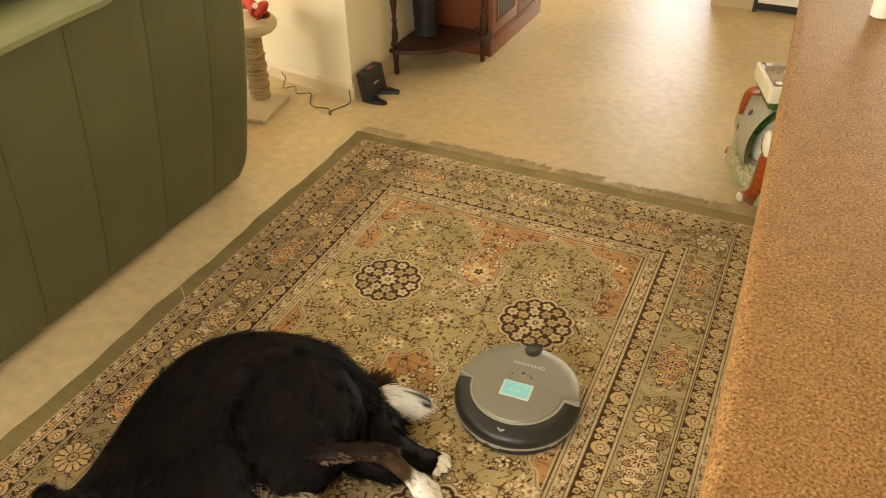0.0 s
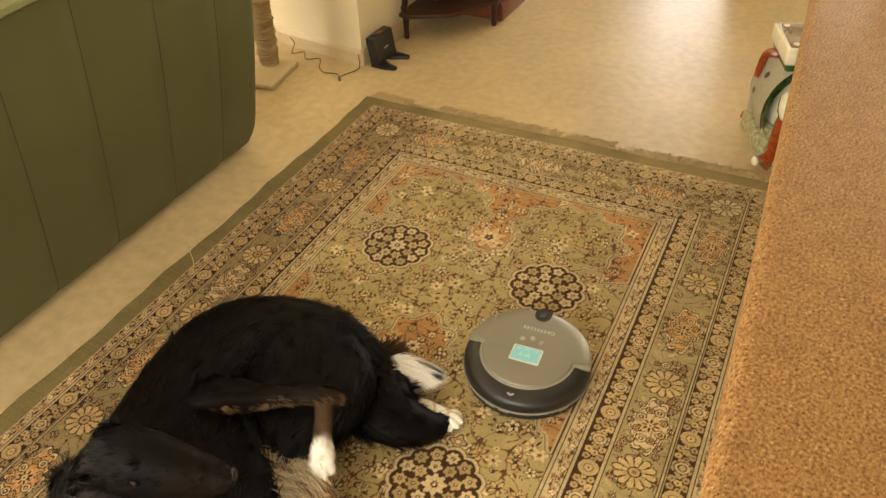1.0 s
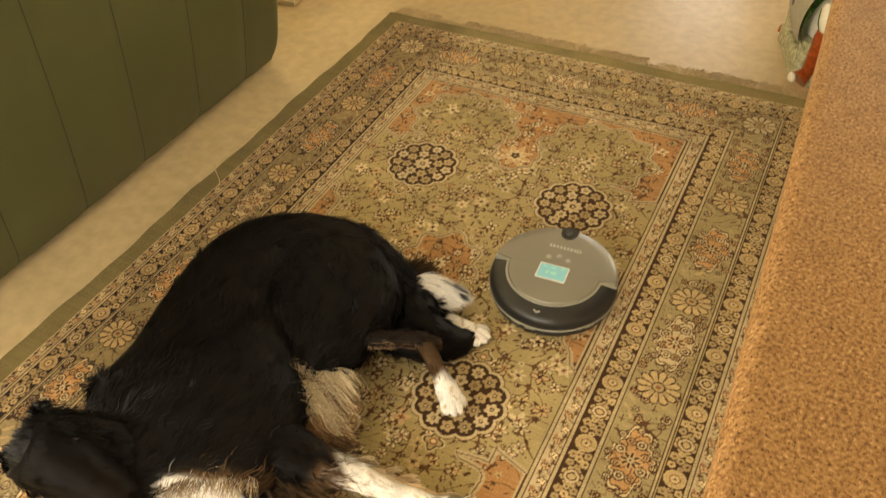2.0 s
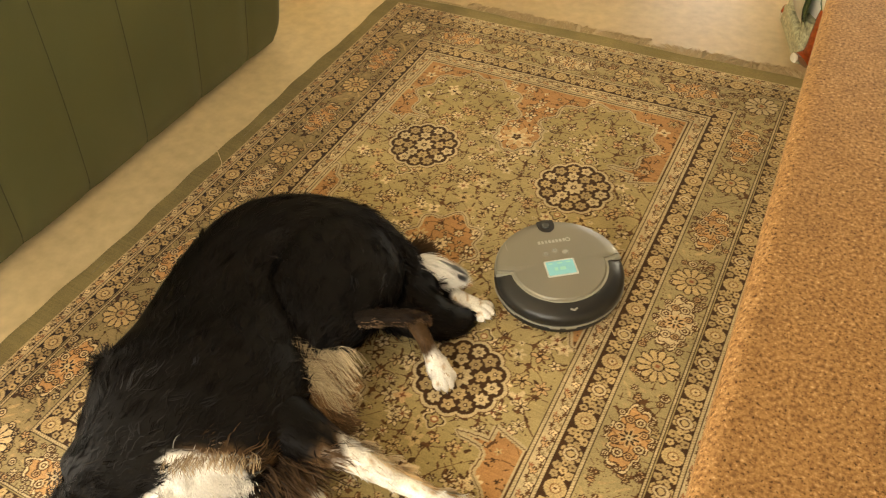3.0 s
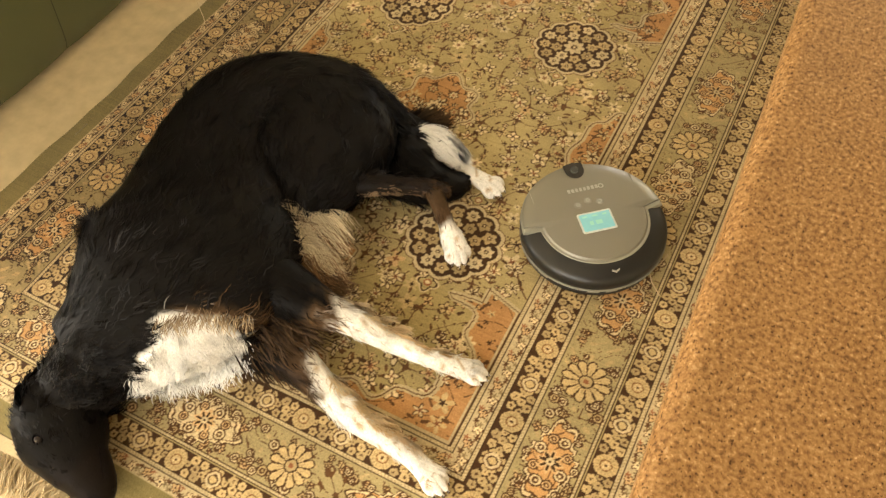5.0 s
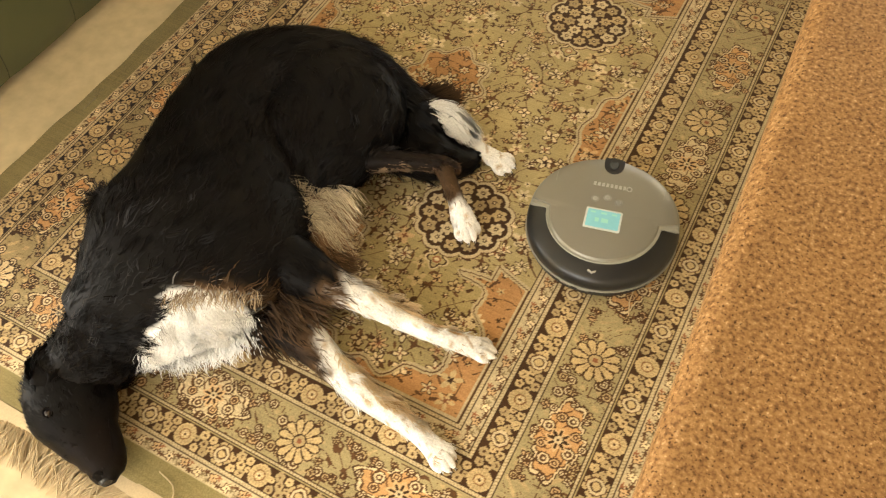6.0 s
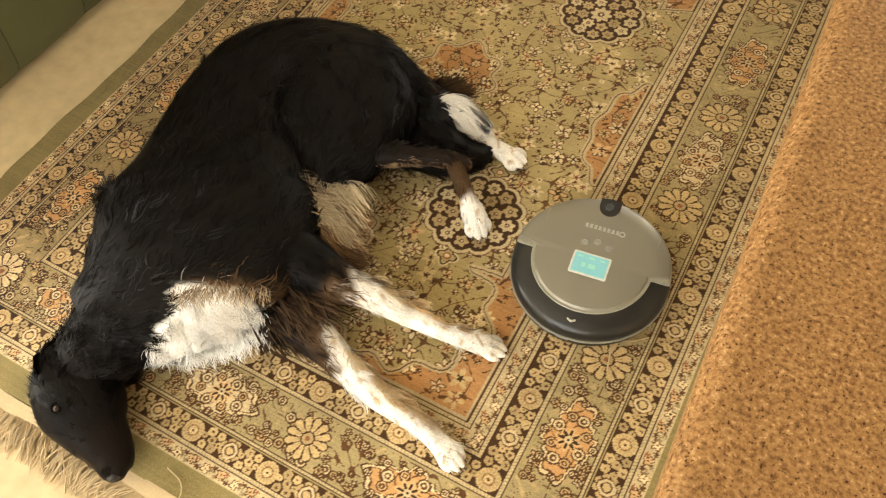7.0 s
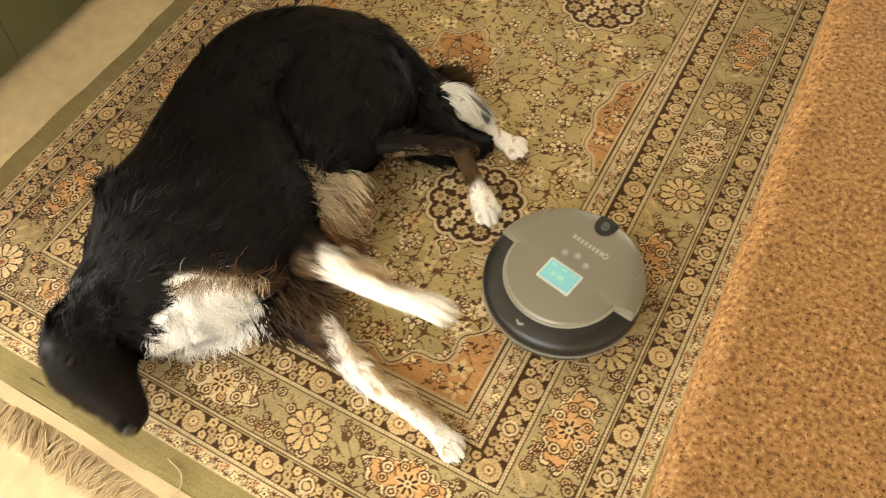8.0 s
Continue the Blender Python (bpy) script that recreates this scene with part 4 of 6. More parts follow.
def hairs(grid, count, length, colour, lie=0.9, lift=0.12, width=0.0013, droop=0.15, wave=0.10, lock=0.22, curl=0.12, flat=0.001, where=None, against=1.0, pull=(0, 0, 0), cell=0.016, press=0.25):
    """Hair rooted on a loft, combed along it and gathered in locks."""
    n, m, _ = grid.shape
    pool = count * (1 if where is None else 6)
    u, v = FUR.uniform(0.01, n - 1.02, pool), FUR.uniform(0, m, pool)
    i, j = u.astype(int), v.astype(int) % m
    fu, fv = (u - i)[:, None], (v - np.floor(v))[:, None]
    j2 = (j + 1) % m
    a, b, c, d = grid[i, j], grid[i + 1, j], grid[i + 1, j2], grid[i, j2]
    p = (a * (1 - fu) + b * fu) * (1 - fv) + (d * (1 - fu) + c * fu) * fv
    along = (b - a) + 1e-9
    along = along / np.linalg.norm(along, axis=1, keepdims=True)
    nrm = np.cross(d - a, b - a)
    nrm = nrm / (np.linalg.norm(nrm, axis=1, keepdims=True) + 1e-9)
    out = p - grid.mean(axis=1)[i]
    nrm = np.where((nrm * out).sum(1, keepdims=True) < 0, -nrm, nrm)
    if where is not None:
        ok = np.nonzero(where(p, nrm, u / n))[0][:count]
        p, along, nrm, u = p[ok], along[ok], nrm[ok], u[ok]
    k = len(p)
    L = (length(p, u / n) if callable(length) else np.full(k, length)) * FUR.uniform(0.65, 1.2, k)
    key = np.floor(p / cell + 500).astype(int)
    key = (key[:, 0] * 73 + key[:, 1] * 179 + key[:, 2] * 283) % 4096
    way = against * along * lie + nrm * (lift + 0.05 * CLUMP[key][:, :1]) + CLUMP[key] * lock + FUR.normal(0, wave, (k, 3)) + np.array(pull)
    way = way - nrm * press * ((way * nrm).sum(1, keepdims=True) - 0.05)
    way = way / np.linalg.norm(way, axis=1, keepdims=True)
    side = np.cross(way, nrm)
    side = side / (np.linalg.norm(side, axis=1, keepdims=True) + 1e-9)
    bend = np.array((0, 0, -droop)) - nrm * (lift * 0.8) + CLUMP[(key * 7) % 4096] * lock * 0.6
    bend = bend - nrm * press * (bend * nrm).sum(1, keepdims=True)
    w = (width * FUR.uniform(0.6, 1.4, k))[:, None]
    col = colour(p, u / n)
    calm = np.clip(1.2 - 1.4 * col[:, :1], 0.2, 1)
    col = col * (1 + calm * FUR.uniform(-0.3, 0.35, (k, 1))) * (1 + calm * 0.18 * CLUMP[(key * 3) % 4096][:, :1]).clip(0.6, 1.5)
    return ribbons(p - nrm * 0.002, way, side, L, w, bend, curl, col, flat, nrm + CLUMP[(key * 13) % 4096] * 0.22 + FUR.normal(0, 0.08, (k, 3)), CLUMP[(key * 17) % 4096][:, 0] * 3)


def locks(roots, ways, length, colour_root, colour_tip, count, width=0.0014, spread=0.12, bend=(0, 0, -0.2), curl=0.2, flat=0.001, jitter=0.006, bunch=4, pieces=8, turns=6.4):
    """Long loose hair between rows of roots, each with its own way to grow."""
    roots, ways = spline(roots, 60), spline(ways, 60)
    t = FUR.integers(0, 60, count)
    group = (t // bunch) * 37 % 4096
    p = roots[t] + FUR.normal(0, jitter, (count, 3))
    way = ways[t] + FUR.normal(0, spread * 0.4, (count, 3)) + CLUMP[group] * spread
    way = way / np.linalg.norm(way, axis=1, keepdims=True)
    side = np.cross(way, (0.1, 0.1, 1.0))
    side = side / np.linalg.norm(side, axis=1, keepdims=True)
    L = length * FUR.uniform(0.55, 1.15, count)
    mix = (FUR.uniform(0, 1, (count, 1)) * 0.6 + 0.4 * (CLUMP[(group * 5) % 4096][:, :1] > 0))
    col = (np.tile(colour_root, (count, 1)) * FUR.uniform(0.85, 1.15, (count, 1)), colour_root + (colour_tip - colour_root) * (0.35 + 0.65 * mix))
    up = np.array((-0.2, -0.3, 1.0)) + CLUMP[(group * 13) % 4096] * 0.16 + FUR.normal(0, 0.12, (count, 3))
    return ribbons(p, way, side, L, (width * FUR.uniform(0.6, 1.4, count))[:, None], np.array(bend) + CLUMP[(group * 11) % 4096] * spread, curl, col, flat, up, CLUMP[(group * 17) % 4096][:, 0] * 0.8, pieces, 0.15, turns)


def loft_normals(g):
    along = np.gradient(g, axis=0)
    around = np.roll(g, -1, axis=1) - np.roll(g, 1, axis=1)
    n = np.cross(around, along)
    n = np.where((n * (g - g.mean(axis=1, keepdims=True))).sum(-1, keepdims=True) < 0, -n, n)
    return (n / (np.linalg.norm(n, axis=-1, keepdims=True) + 1e-9)).reshape(-1, 3)


def furry(name, grid, colour, furs, parent, label="", extra=()):
    """One mesh: the body under the coat, and the coat's tufts."""
    verts, faces, cols, norms, base = [], [], [], [], 0
    for g in (grid, *extra):
        n, m, _ = g.shape
        verts.append(g.reshape(-1, 3))
        faces += grid_faces(n, m, base)
        cols.append(colour(g.reshape(-1, 3), np.repeat(np.arange(n) / n, m)))
        norms.append(loft_normals(g))
        base += n * m
    for V, q, t, c, nv in furs:
        verts.append(V)
        faces += (q + base).tolist() + (t + base).tolist()
        cols.append(c)
        norms.append(nv)
        base += len(V)
    ob = new(name, dyed_mesh(name, np.concatenate(verts), faces, np.clip(np.concatenate(cols), 0.003, 0.85), COAT, np.concatenate(norms)))
    ob.parent = parent
    if label:
        tagged(ob, label)
    return ob


def wobble(P, s):
    """A smooth uneven value from -1 to 1 for places in metres."""
    return 0.5 * np.sin(P[:, 0] * 61 * s + 1.7 * np.sin(P[:, 1] * 47 * s)) + 0.5 * np.sin(P[:, 1] * 71 * s + 1.9 * np.sin(P[:, 0] * 39 * s + P[:, 2] * 50 * s))


def blend(a, b, k):
    return a + (b - a) * np.clip(k, 0, 1)[:, None]


def body_colour(P, u):
    """Black coat with a white chest and tan between them; P in the dog's space."""
    x, y = P[:, 0] + DOG.x, P[:, 1] + DOG.y
    f = (x - 0.375) * 0.53 - (y + 1.755) * 0.848 - 0.012 + 0.014 * wobble(P, 1.0)
    side = x - 0.437 + 0.012 * wobble(P, 1.5)
    white = np.minimum(f / 0.008, side / 0.012)
    white = np.minimum(white, (0.555 + 0.02 * wobble(P, 1.2) - x) / 0.015)
    edge = np.clip(1 - np.abs(f) / 0.02, 0, 1) * np.clip((x - 0.43) / 0.05, 0, 1)
    c = blend(np.tile(INK, (len(P), 1)), np.tile(TAN * 0.55, (len(P), 1)), edge * 0.8)
    return blend(c, np.tile(WHITE, (len(P), 1)), white)


def limb_colour(stops):
    """Colours along a limb: pairs of (share of the way, colour)."""
    def colour(P, u):
        k = u + 0.05 * wobble(P, 1.6)
        out = np.tile(stops[0][1], (len(P), 1)).astype(float)
        for (a, ca), (b, cb) in zip(stops, stops[1:]):
            f = np.clip((k - a) / (b - a), 0, 1)[:, None]
            out = np.where(k[:, None] >= a, ca + (cb - ca) * f, out)
        spot = (wobble(P, 2.6) > 0.72) & (out[:, 0] > 0.35)
        return np.where(spot[:, None], out * np.array((0.62, 0.5, 0.36)), out)
    return colour


def local(stations):
    return [(x - DOG.x, y - DOG.y, z - DOG.z, w, h) for x, y, z, w, h in stations]


def paw(parent, m, colour, claws=True):
    """Four toes with claws, in a space whose x runs out of the foot."""
    bm_cols = limb_colour([(0, colour), (1, colour)])
    toes = []
    for k, (y, reach, z) in enumerate(((-0.017, 0.030, 0.0), (-0.006, 0.040, 0.004), (0.006, 0.040, 0.004), (0.017, 0.030, 0.0))):
        toes.append(loft([(0.0, y * 0.5, z, 0.008, 0.010), (reach * 0.5, y * 0.9, z + 0.003, 0.0098, 0.0115), (reach * 0.9, y, z - 0.001, 0.0085, 0.0095), (reach + 0.006, y, z - 0.004, 0.003, 0.004)], 8, 10))
    ob = furry("paw", toes[0], bm_cols, [hairs(t, 90, 0.008, bm_cols, lock=0.1, width=0.0008, flat=None) for t in toes], parent, extra=toes[1:])
    ob.matrix_basis = m
    if claws:
        for y, reach, z in ((-0.017, 0.030, 0.0), (-0.006, 0.040, 0.004), (0.006, 0.040, 0.004), (0.017, 0.030, 0.0)):
            c = part("claw", tube([(reach, y, z - 0.001), (reach + 0.007, y, z - 0.003), (reach + 0.012, y, z - 0.008)], 0.0022, 6, taper=(1, 0.8, 0.2)), CLAW, parent)
            c.matrix_basis = m
    return ob


def build_dog():
    root = thing("dog", DOG, "long-haired black, white and tan dog lying on the rug", "dog")
    # trunk, from the rump to the shoulder
    trunk = loft(local([
        (0.555, -1.065, 0.06, 0.045, 0.05), (0.50, -1.065, 0.075, 0.085, 0.075), (0.42, -1.075, 0.092, 0.125, 0.088), (0.315, -1.095, 0.098, 0.150, 0.094),
        (0.238, -1.155, 0.098, 0.180, 0.093), (0.220, -1.245, 0.095, 0.172, 0.091), (0.255, -1.370, 0.096, 0.182, 0.092), (0.308, -1.480, 0.106, 0.213, 0.102),
        (0.345, -1.580, 0.112, 0.237, 0.108), (0.342, -1.680, 0.107, 0.210, 0.102), (0.320, -1.775, 0.096, 0.146, 0.092), (0.290, -1.840, 0.085, 0.095, 0.078)]), 150, 96, flat=0.0)
    long = lambda P, u: np.where((P[:, 0] + DOG.x < 0.22) & (P[:, 1] + DOG.y < -1.50), 0.030, np.where(u > 0.85, 0.030, 0.050))
    # paler black for hairs that paint a sheen on the upper side
    gloss_colour = limb_colour([(0, INK * 2.4), (1, INK * 2.4)])
    chest_at = lambda p, n, u: (body_colour(p, u)[:, 0] > 0.3)
    wx = lambda x, y, z: (x - DOG.x, y - DOG.y, z - DOG.z)
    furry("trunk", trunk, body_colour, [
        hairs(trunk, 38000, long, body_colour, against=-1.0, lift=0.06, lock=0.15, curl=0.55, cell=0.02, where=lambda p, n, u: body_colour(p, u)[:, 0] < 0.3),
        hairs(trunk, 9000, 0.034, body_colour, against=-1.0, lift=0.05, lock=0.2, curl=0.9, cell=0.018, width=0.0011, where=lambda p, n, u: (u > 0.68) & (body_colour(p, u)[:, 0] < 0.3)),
        hairs(trunk, 3000, 0.055, gloss_colour, against=-1.0, lift=0.05, lock=0.2, curl=1.1, cell=0.035, width=0.0009, where=lambda p, n, u: (n[:, 2] > 0.2) & (body_colour(p, u)[:, 0] < 0.1)),
        hairs(trunk, 20000, 0.040, body_colour, lie=-0.1, lift=0.0, curl=0.75, lock=0.22, wave=0.06, width=0.0007, droop=0.10, where=chest_at, pull=(0.55, -0.55, -0.1), cell=0.028, press=0.97),
        locks([wx(0.395, -1.350, 0.150), wx(0.418, -1.40, 0.150), wx(0.462, -1.455, 0.145)], [(1, 0.20, -0.1), (1, 0.05, -0.1), (1, -0.05, -0.1)], 0.215, TAN * 0.35, np.array((0.84, 0.71, 0.47)), 2000, spread=0.10, bend=(0.3, 0.25, -0.60), curl=1.9, jitter=0.006, width=0.0007, bunch=3, pieces=12, turns=12.0),
        locks([wx(0.415, -1.350, 0.115), wx(0.438, -1.40, 0.115), wx(0.480, -1.465, 0.11)], [(1, 0.15, 0), (1, 0.0, 0.0), (1, -0.1, 0)], 0.185, SMOKE, TAN * 1.5, 3200, spread=0.12, bend=(0.3, 0.25, -0.60), curl=1.9, jitter=0.008, width=0.0008, bunch=4, pieces=12, turns=12.0),
        locks([wx(0.53, -1.46, 0.05), wx(0.58, -1.50, 0.07)], [(1, 0.45, 0), (1, 0.2, 0)], 0.085, SMOKE, TAN * 0.8, 800, spread=0.12, curl=0.3, jitter=0.014),
        locks([wx(0.425, -1.775, 0.04), wx(0.48, -1.725, 0.05), wx(0.53, -1.685, 0.06)], [(0.35, -0.7, -0.1), (0.45, -0.6, -0.2), (0.6, -0.4, -0.2)], 0.050, WHITE, WHITE, 2600, spread=0.16, curl=0.9, jitter=0.013, width=0.0007), locks([wx(0.450, -1.735, 0.190), wx(0.505, -1.695, 0.190), wx(0.560, -1.655, 0.155)], [(0.5, -0.8, 0.1), (0.6, -0.7, 0.0), (0.8, -0.5, -0.2)], 0.036, TAN * 0.4, np.array((0.55, 0.43, 0.27)), 260, spread=0.2, bend=(0.2, -0.3, -0.3), curl=0.9, jitter=0.006, width=0.0007),
        locks([wx(0.54, -1.66, 0.06), wx(0.60, -1.60, 0.08)], [(0.8, -0.35, -0.1), (0.9, -0.1, -0.1)], 0.07, SMOKE * 0.7, TAN * 0.45, 900, spread=0.16, curl=0.3, jitter=0.018)], root)
    # upper thigh lying over the loin
    thigh_c = limb_colour([(0, INK), (1, INK)])
    thigh = loft(local([(0.30, -1.08, 0.135, 0.10, 0.05), (0.38, -1.13, 0.135, 0.15, 0.065), (0.44, -1.20, 0.130, 0.165, 0.07), (0.48, -1.29, 0.125, 0.115, 0.065), (0.50, -1.37, 0.120, 0.045, 0.045)]), 30, 28)
    furry("thigh", thigh, thigh_c, [hairs(thigh, 9000, 0.045, thigh_c, lift=0.06, lock=0.15, curl=0.55, cell=0.02)], root)
    under = loft(local([(0.46, -1.08, 0.06, 0.10, 0.05), (0.57, -1.12, 0.06, 0.10, 0.05), (0.645, -1.135, 0.05, 0.068, 0.042), (0.705, -1.112, 0.034, 0.042, 0.030), (0.728, -1.085, 0.028, 0.024, 0.020)]), 34, 24, flat=0.0)
    furry("lower_thigh", under, thigh_c, [hairs(under, 5200, lambda P, u: np.where(u > 0.6, 0.020, 0.040), thigh_c, lift=0.08)], root)
    # the leg under it, with its white foot
    foot_c = limb_colour([(0, INK), (0.30, INK), (0.40, WHITE), (1, WHITE)])
    foot = loft([(-0.03, 0, 0, 0.020, 0.019), (0.0, 0, 0.0, 0.019, 0.018), (0.03, 0, 0, 0.019, 0.016), (0.06, 0, 0, 0.021, 0.016), (0.085, 0, 0, 0.023, 0.014)], 18, 18)
    hock_foot = furry("hind_foot", foot, foot_c, [hairs(foot, 1200, 0.016, foot_c, lock=0.1, width=0.001, flat=None)], root, "black hind foot with white toes")
    paw(hock_foot, pose(0.078, 0, -0.002) @ Matrix.Diagonal((1, 1.2, 1, 1)), WHITE)
    # swinging upper hind leg: shank and foot
    shank_c = limb_colour([(0, TAN * 0.5), (0.12, SMOKE), (0.3, SMOKE), (0.6, INK), (1, INK)])
    shank = loft([(-0.018, 0, -0.004, 0.010, 0.010), (0.0, 0, 0, 0.019, 0.017), (0.05, 0, 0, 0.018, 0.018), (0.12, 0.0, -0.004, 0.025, 0.023), (0.20, -0.008, -0.016, 0.040, 0.030), (0.27, -0.02, -0.032, 0.044, 0.03), (0.31, -0.025, -0.04, 0.03, 0.02)], 34, 20)
    line = limb_colour([(0, TAN * 0.4), (0.3, np.array((0.13, 0.085, 0.05))), (0.6, np.array((0.26, 0.18, 0.11))), (0.8, TAN * 0.6), (1, INK)])
    tan_at = lambda p, n, u: (n[:, 1] > 0.35) & (n[:, 2] < 0.50) & (p[:, 0] < 0.26)
    shank_ob = furry("hind_shank", shank, shank_c, [hairs(shank, 4600, 0.028, shank_c, lift=0.06, flat=None, against=-1.0, where=lambda p, n, u: n[:, 1] < 0.55), hairs(shank, 3600, 0.022, line, lift=0.04, lock=0.06, width=0.0009, flat=None, where=tan_at, against=-1.0)], root, "black and tan lower hind leg")
    meta_c = limb_colour([(0, SMOKE), (0.25, TAN * 0.22), (0.45, TAN * 0.32), (0.55, TAN * 0.35), (0.64, WHITE * 0.85), (1, WHITE)])
    meta = loft([(-0.016, 0, 0, 0.012, 0.012), (0.0, 0, 0, 0.021, 0.018), (0.04, 0, 0, 0.018, 0.016), (0.085, 0, 0, 0.018, 0.016), (0.115, 0, 0, 0.025, 0.019), (0.145, 0, 0, 0.026, 0.016)], 26, 18)
    meta_ob = furry("hind_foot", meta, meta_c, [hairs(meta, 3200, 0.020, meta_c, lift=0.08, lock=0.14, width=0.0009, flat=None)], root, "tan hind foot with cream toes")
    paw(meta_ob, pose(0.130, 0, -0.002) @ Matrix.Diagonal((1.0, 1.15, 1.0, 1)), WHITE * 0.92)
    # tail along the rug, dark with a white feathered tip
    tail_c = limb_colour([(0, INK), (0.40, SMOKE * 0.6), (0.52, WHITE * 0.85), (1, WHITE)])
    tail = loft([(-0.06, -0.03, 0.01, 0.04, 0.03), (0.0, -0.01, 0, 0.034, 0.028), (0.03, -0.012, 0, 0.026, 0.024), (0.07, -0.018, 0, 0.022, 0.020), (0.11, -0.026, 0, 0.017, 0.016), (0.15, -0.04, 0, 0.008, 0.008)], 26, 16)
    tail_ob = furry("tail", tail, tail_c, [
        hairs(tail, 1500, 0.035, tail_c, lift=0.2, flat=None),
        locks([(0.0, 0.012, 0.0), (0.03, 0.012, 0.0), (0.05, 0.008, 0.005)], [(0.25, 0.95, 0.1), (0.5, 0.85, 0.1), (0.8, 0.6, 0.15)], 0.055, SMOKE * 0.7, TAN * 0.5, 900, spread=0.14, bend=(0, -0.1, -0.1), curl=0.2, flat=None, jitter=0.008),
        locks([(0.052, -0.080, 0.020), (0.058, -0.058, 0.034), (0.066, -0.032, 0.030)], [(-0.15, 1.0, 0.40), (0.25, 1.0, 0.35), (0.8, 0.7, 0.2)], 0.135, WHITE, WHITE * 1.0, 7000, spread=0.05, bend=(2.0, -1.8, -0.45), curl=0.10, width=0.0011, flat=None, jitter=0.006, bunch=6, pieces=9),
        locks([(0.062, -0.072, 0.026), (0.078, -0.055, 0.032), (0.090, -0.038, 0.028)], [(1, 0.35, 0.25), (1, 0.2, 0.2), (1, 0.1, 0.1)], 0.090, WHITE * 0.95, WHITE, 5000, spread=0.06, bend=(0.3, -0.6, -0.3), curl=0.12, width=0.0011, flat=None, jitter=0.009, bunch=6)], root, "dark feathered tail with a white tip")
    # forelegs: the upper one reaching over the rug, the lower one ahead of it
    fore_c = limb_colour([(0, INK), (0.27, INK), (0.35, TAN * 0.4), (0.42, WHITE * 0.9), (1, WHITE)])
    fore = loft([(-0.12, 0.02, 0.01, 0.0678, 0.0565), (-0.05, 0.012, 0.006, 0.0588, 0.0497), (0.02, 0.004, 0, 0.0452, 0.0384), (0.09, 0.004, -0.002, 0.0294, 0.0271), (0.17, -0.004, -0.008, 0.0220, 0.0209), (0.24, -0.008, -0.010, 0.0175, 0.0169), (0.30, -0.002, -0.018, 0.0186, 0.0169), (0.345, 0.004, -0.024, 0.0226, 0.0169)], 44, 20)
    fore_len = lambda P, u: np.where(u < 0.55, 0.034, 0.022)
    feather = limb_colour([(0, SMOKE), (0.36, TAN * 0.7), (0.42, np.array((0.80, 0.68, 0.48))), (0.7, np.array((0.74, 0.58, 0.37))), (1, WHITE)])
    back_at = lambda p, n, u: (n[:, 1] > 0.45) & (u > 0.36) & (u < 0.80)
    fore_ob = furry("foreleg", fore, fore_c, [hairs(fore, 5200, fore_len, fore_c, width=0.0009, flat=None, press=0.7), hairs(fore, 2600, lambda P, u: np.where(u < 0.6, 0.050, 0.032), feather, lie=0.8, lift=0.50, curl=0.7, wave=0.05, lock=0.16, width=0.0009, flat=None, where=back_at)], root, "white speckled foreleg, black at the elbow")
    paw(fore_ob, pose(0.335, 0.004, -0.026, 0, 6, 4), WHITE)
    low_along = limb_colour([(0, INK), (0.20, SMOKE), (0.30, TAN * 0.4), (0.37, WHITE * 0.9), (1, WHITE)])
    low_c = lambda P, u: low_along(P, u + np.clip(3.4 * (P[:, 1] + DOG.y + 1.64 + 0.25 * np.clip(P[:, 0] + DOG.x - 0.63, 0, 1)), -0.16, 0.10))
    low = loft(local([(0.47, -1.655, 0.05, 0.0660, 0.0495), (0.56, -1.645, 0.045, 0.0572, 0.0440), (0.645, -1.650, 0.04, 0.0418, 0.0374), (0.72, -1.670, 0.034, 0.0308, 0.0297), (0.80, -1.694, 0.028, 0.0242, 0.0242), (0.88, -1.704, 0.026, 0.0198, 0.0198), (0.94, -1.714, 0.024, 0.0182, 0.0187), (0.985, -1.726, 0.022, 0.0242, 0.0176)]), 46, 20, flat=0.0)
    low_back = lambda p, n, u: (n[:, 1] > 0.4) & (u > 0.40) & (u < 0.82)
    low_ob = furry("foreleg", low, low_c, [hairs(low, 5600, fore_len, low_c, width=0.0009, press=0.7), hairs(low, 2600, lambda P, u: np.where(u < 0.65, 0.048, 0.032), feather, lie=0.8, lift=0.50, curl=0.7, wave=0.05, lock=0.16, width=0.0009, where=low_back)], root, "white foreleg with tan flecks lying on the rug")
    paw(low_ob, aim(Vector((0.975, -1.724, 0.022)) - DOG, Vector((1.02, -1.742, 0.018)) - DOG), WHITE)
    # neck
    neck_c = limb_colour([(0, INK * 1.2), (1, INK * 1.2)])
    neck = loft([(-0.06, 0, -0.01, 0.075, 0.06), (0.0, 0, 0, 0.094, 0.080), (0.07, 0, 0, 0.086, 0.078), (0.14, 0, 0, 0.074, 0.068), (0.20, 0, 0, 0.062, 0.055)], 26, 28)
    neck_ob = furry("neck", neck, neck_c, [hairs(neck, 12000, lambda P, u: np.where(u < 0.45, 0.034, 0.05), neck_c, lift=0.04, lock=0.2, curl=1.3, flat=None, against=-1.0, cell=0.015, width=0.0011),
        # sparse paler locks paint sheen streaks on the black neck
        hairs(neck, 2600, 0.060, limb_colour([(0, INK * 3), (1, INK * 3)]), lift=0.07, lock=0.26, curl=1.5, flat=None, against=-1.0, cell=0.030, width=0.0009)], root)
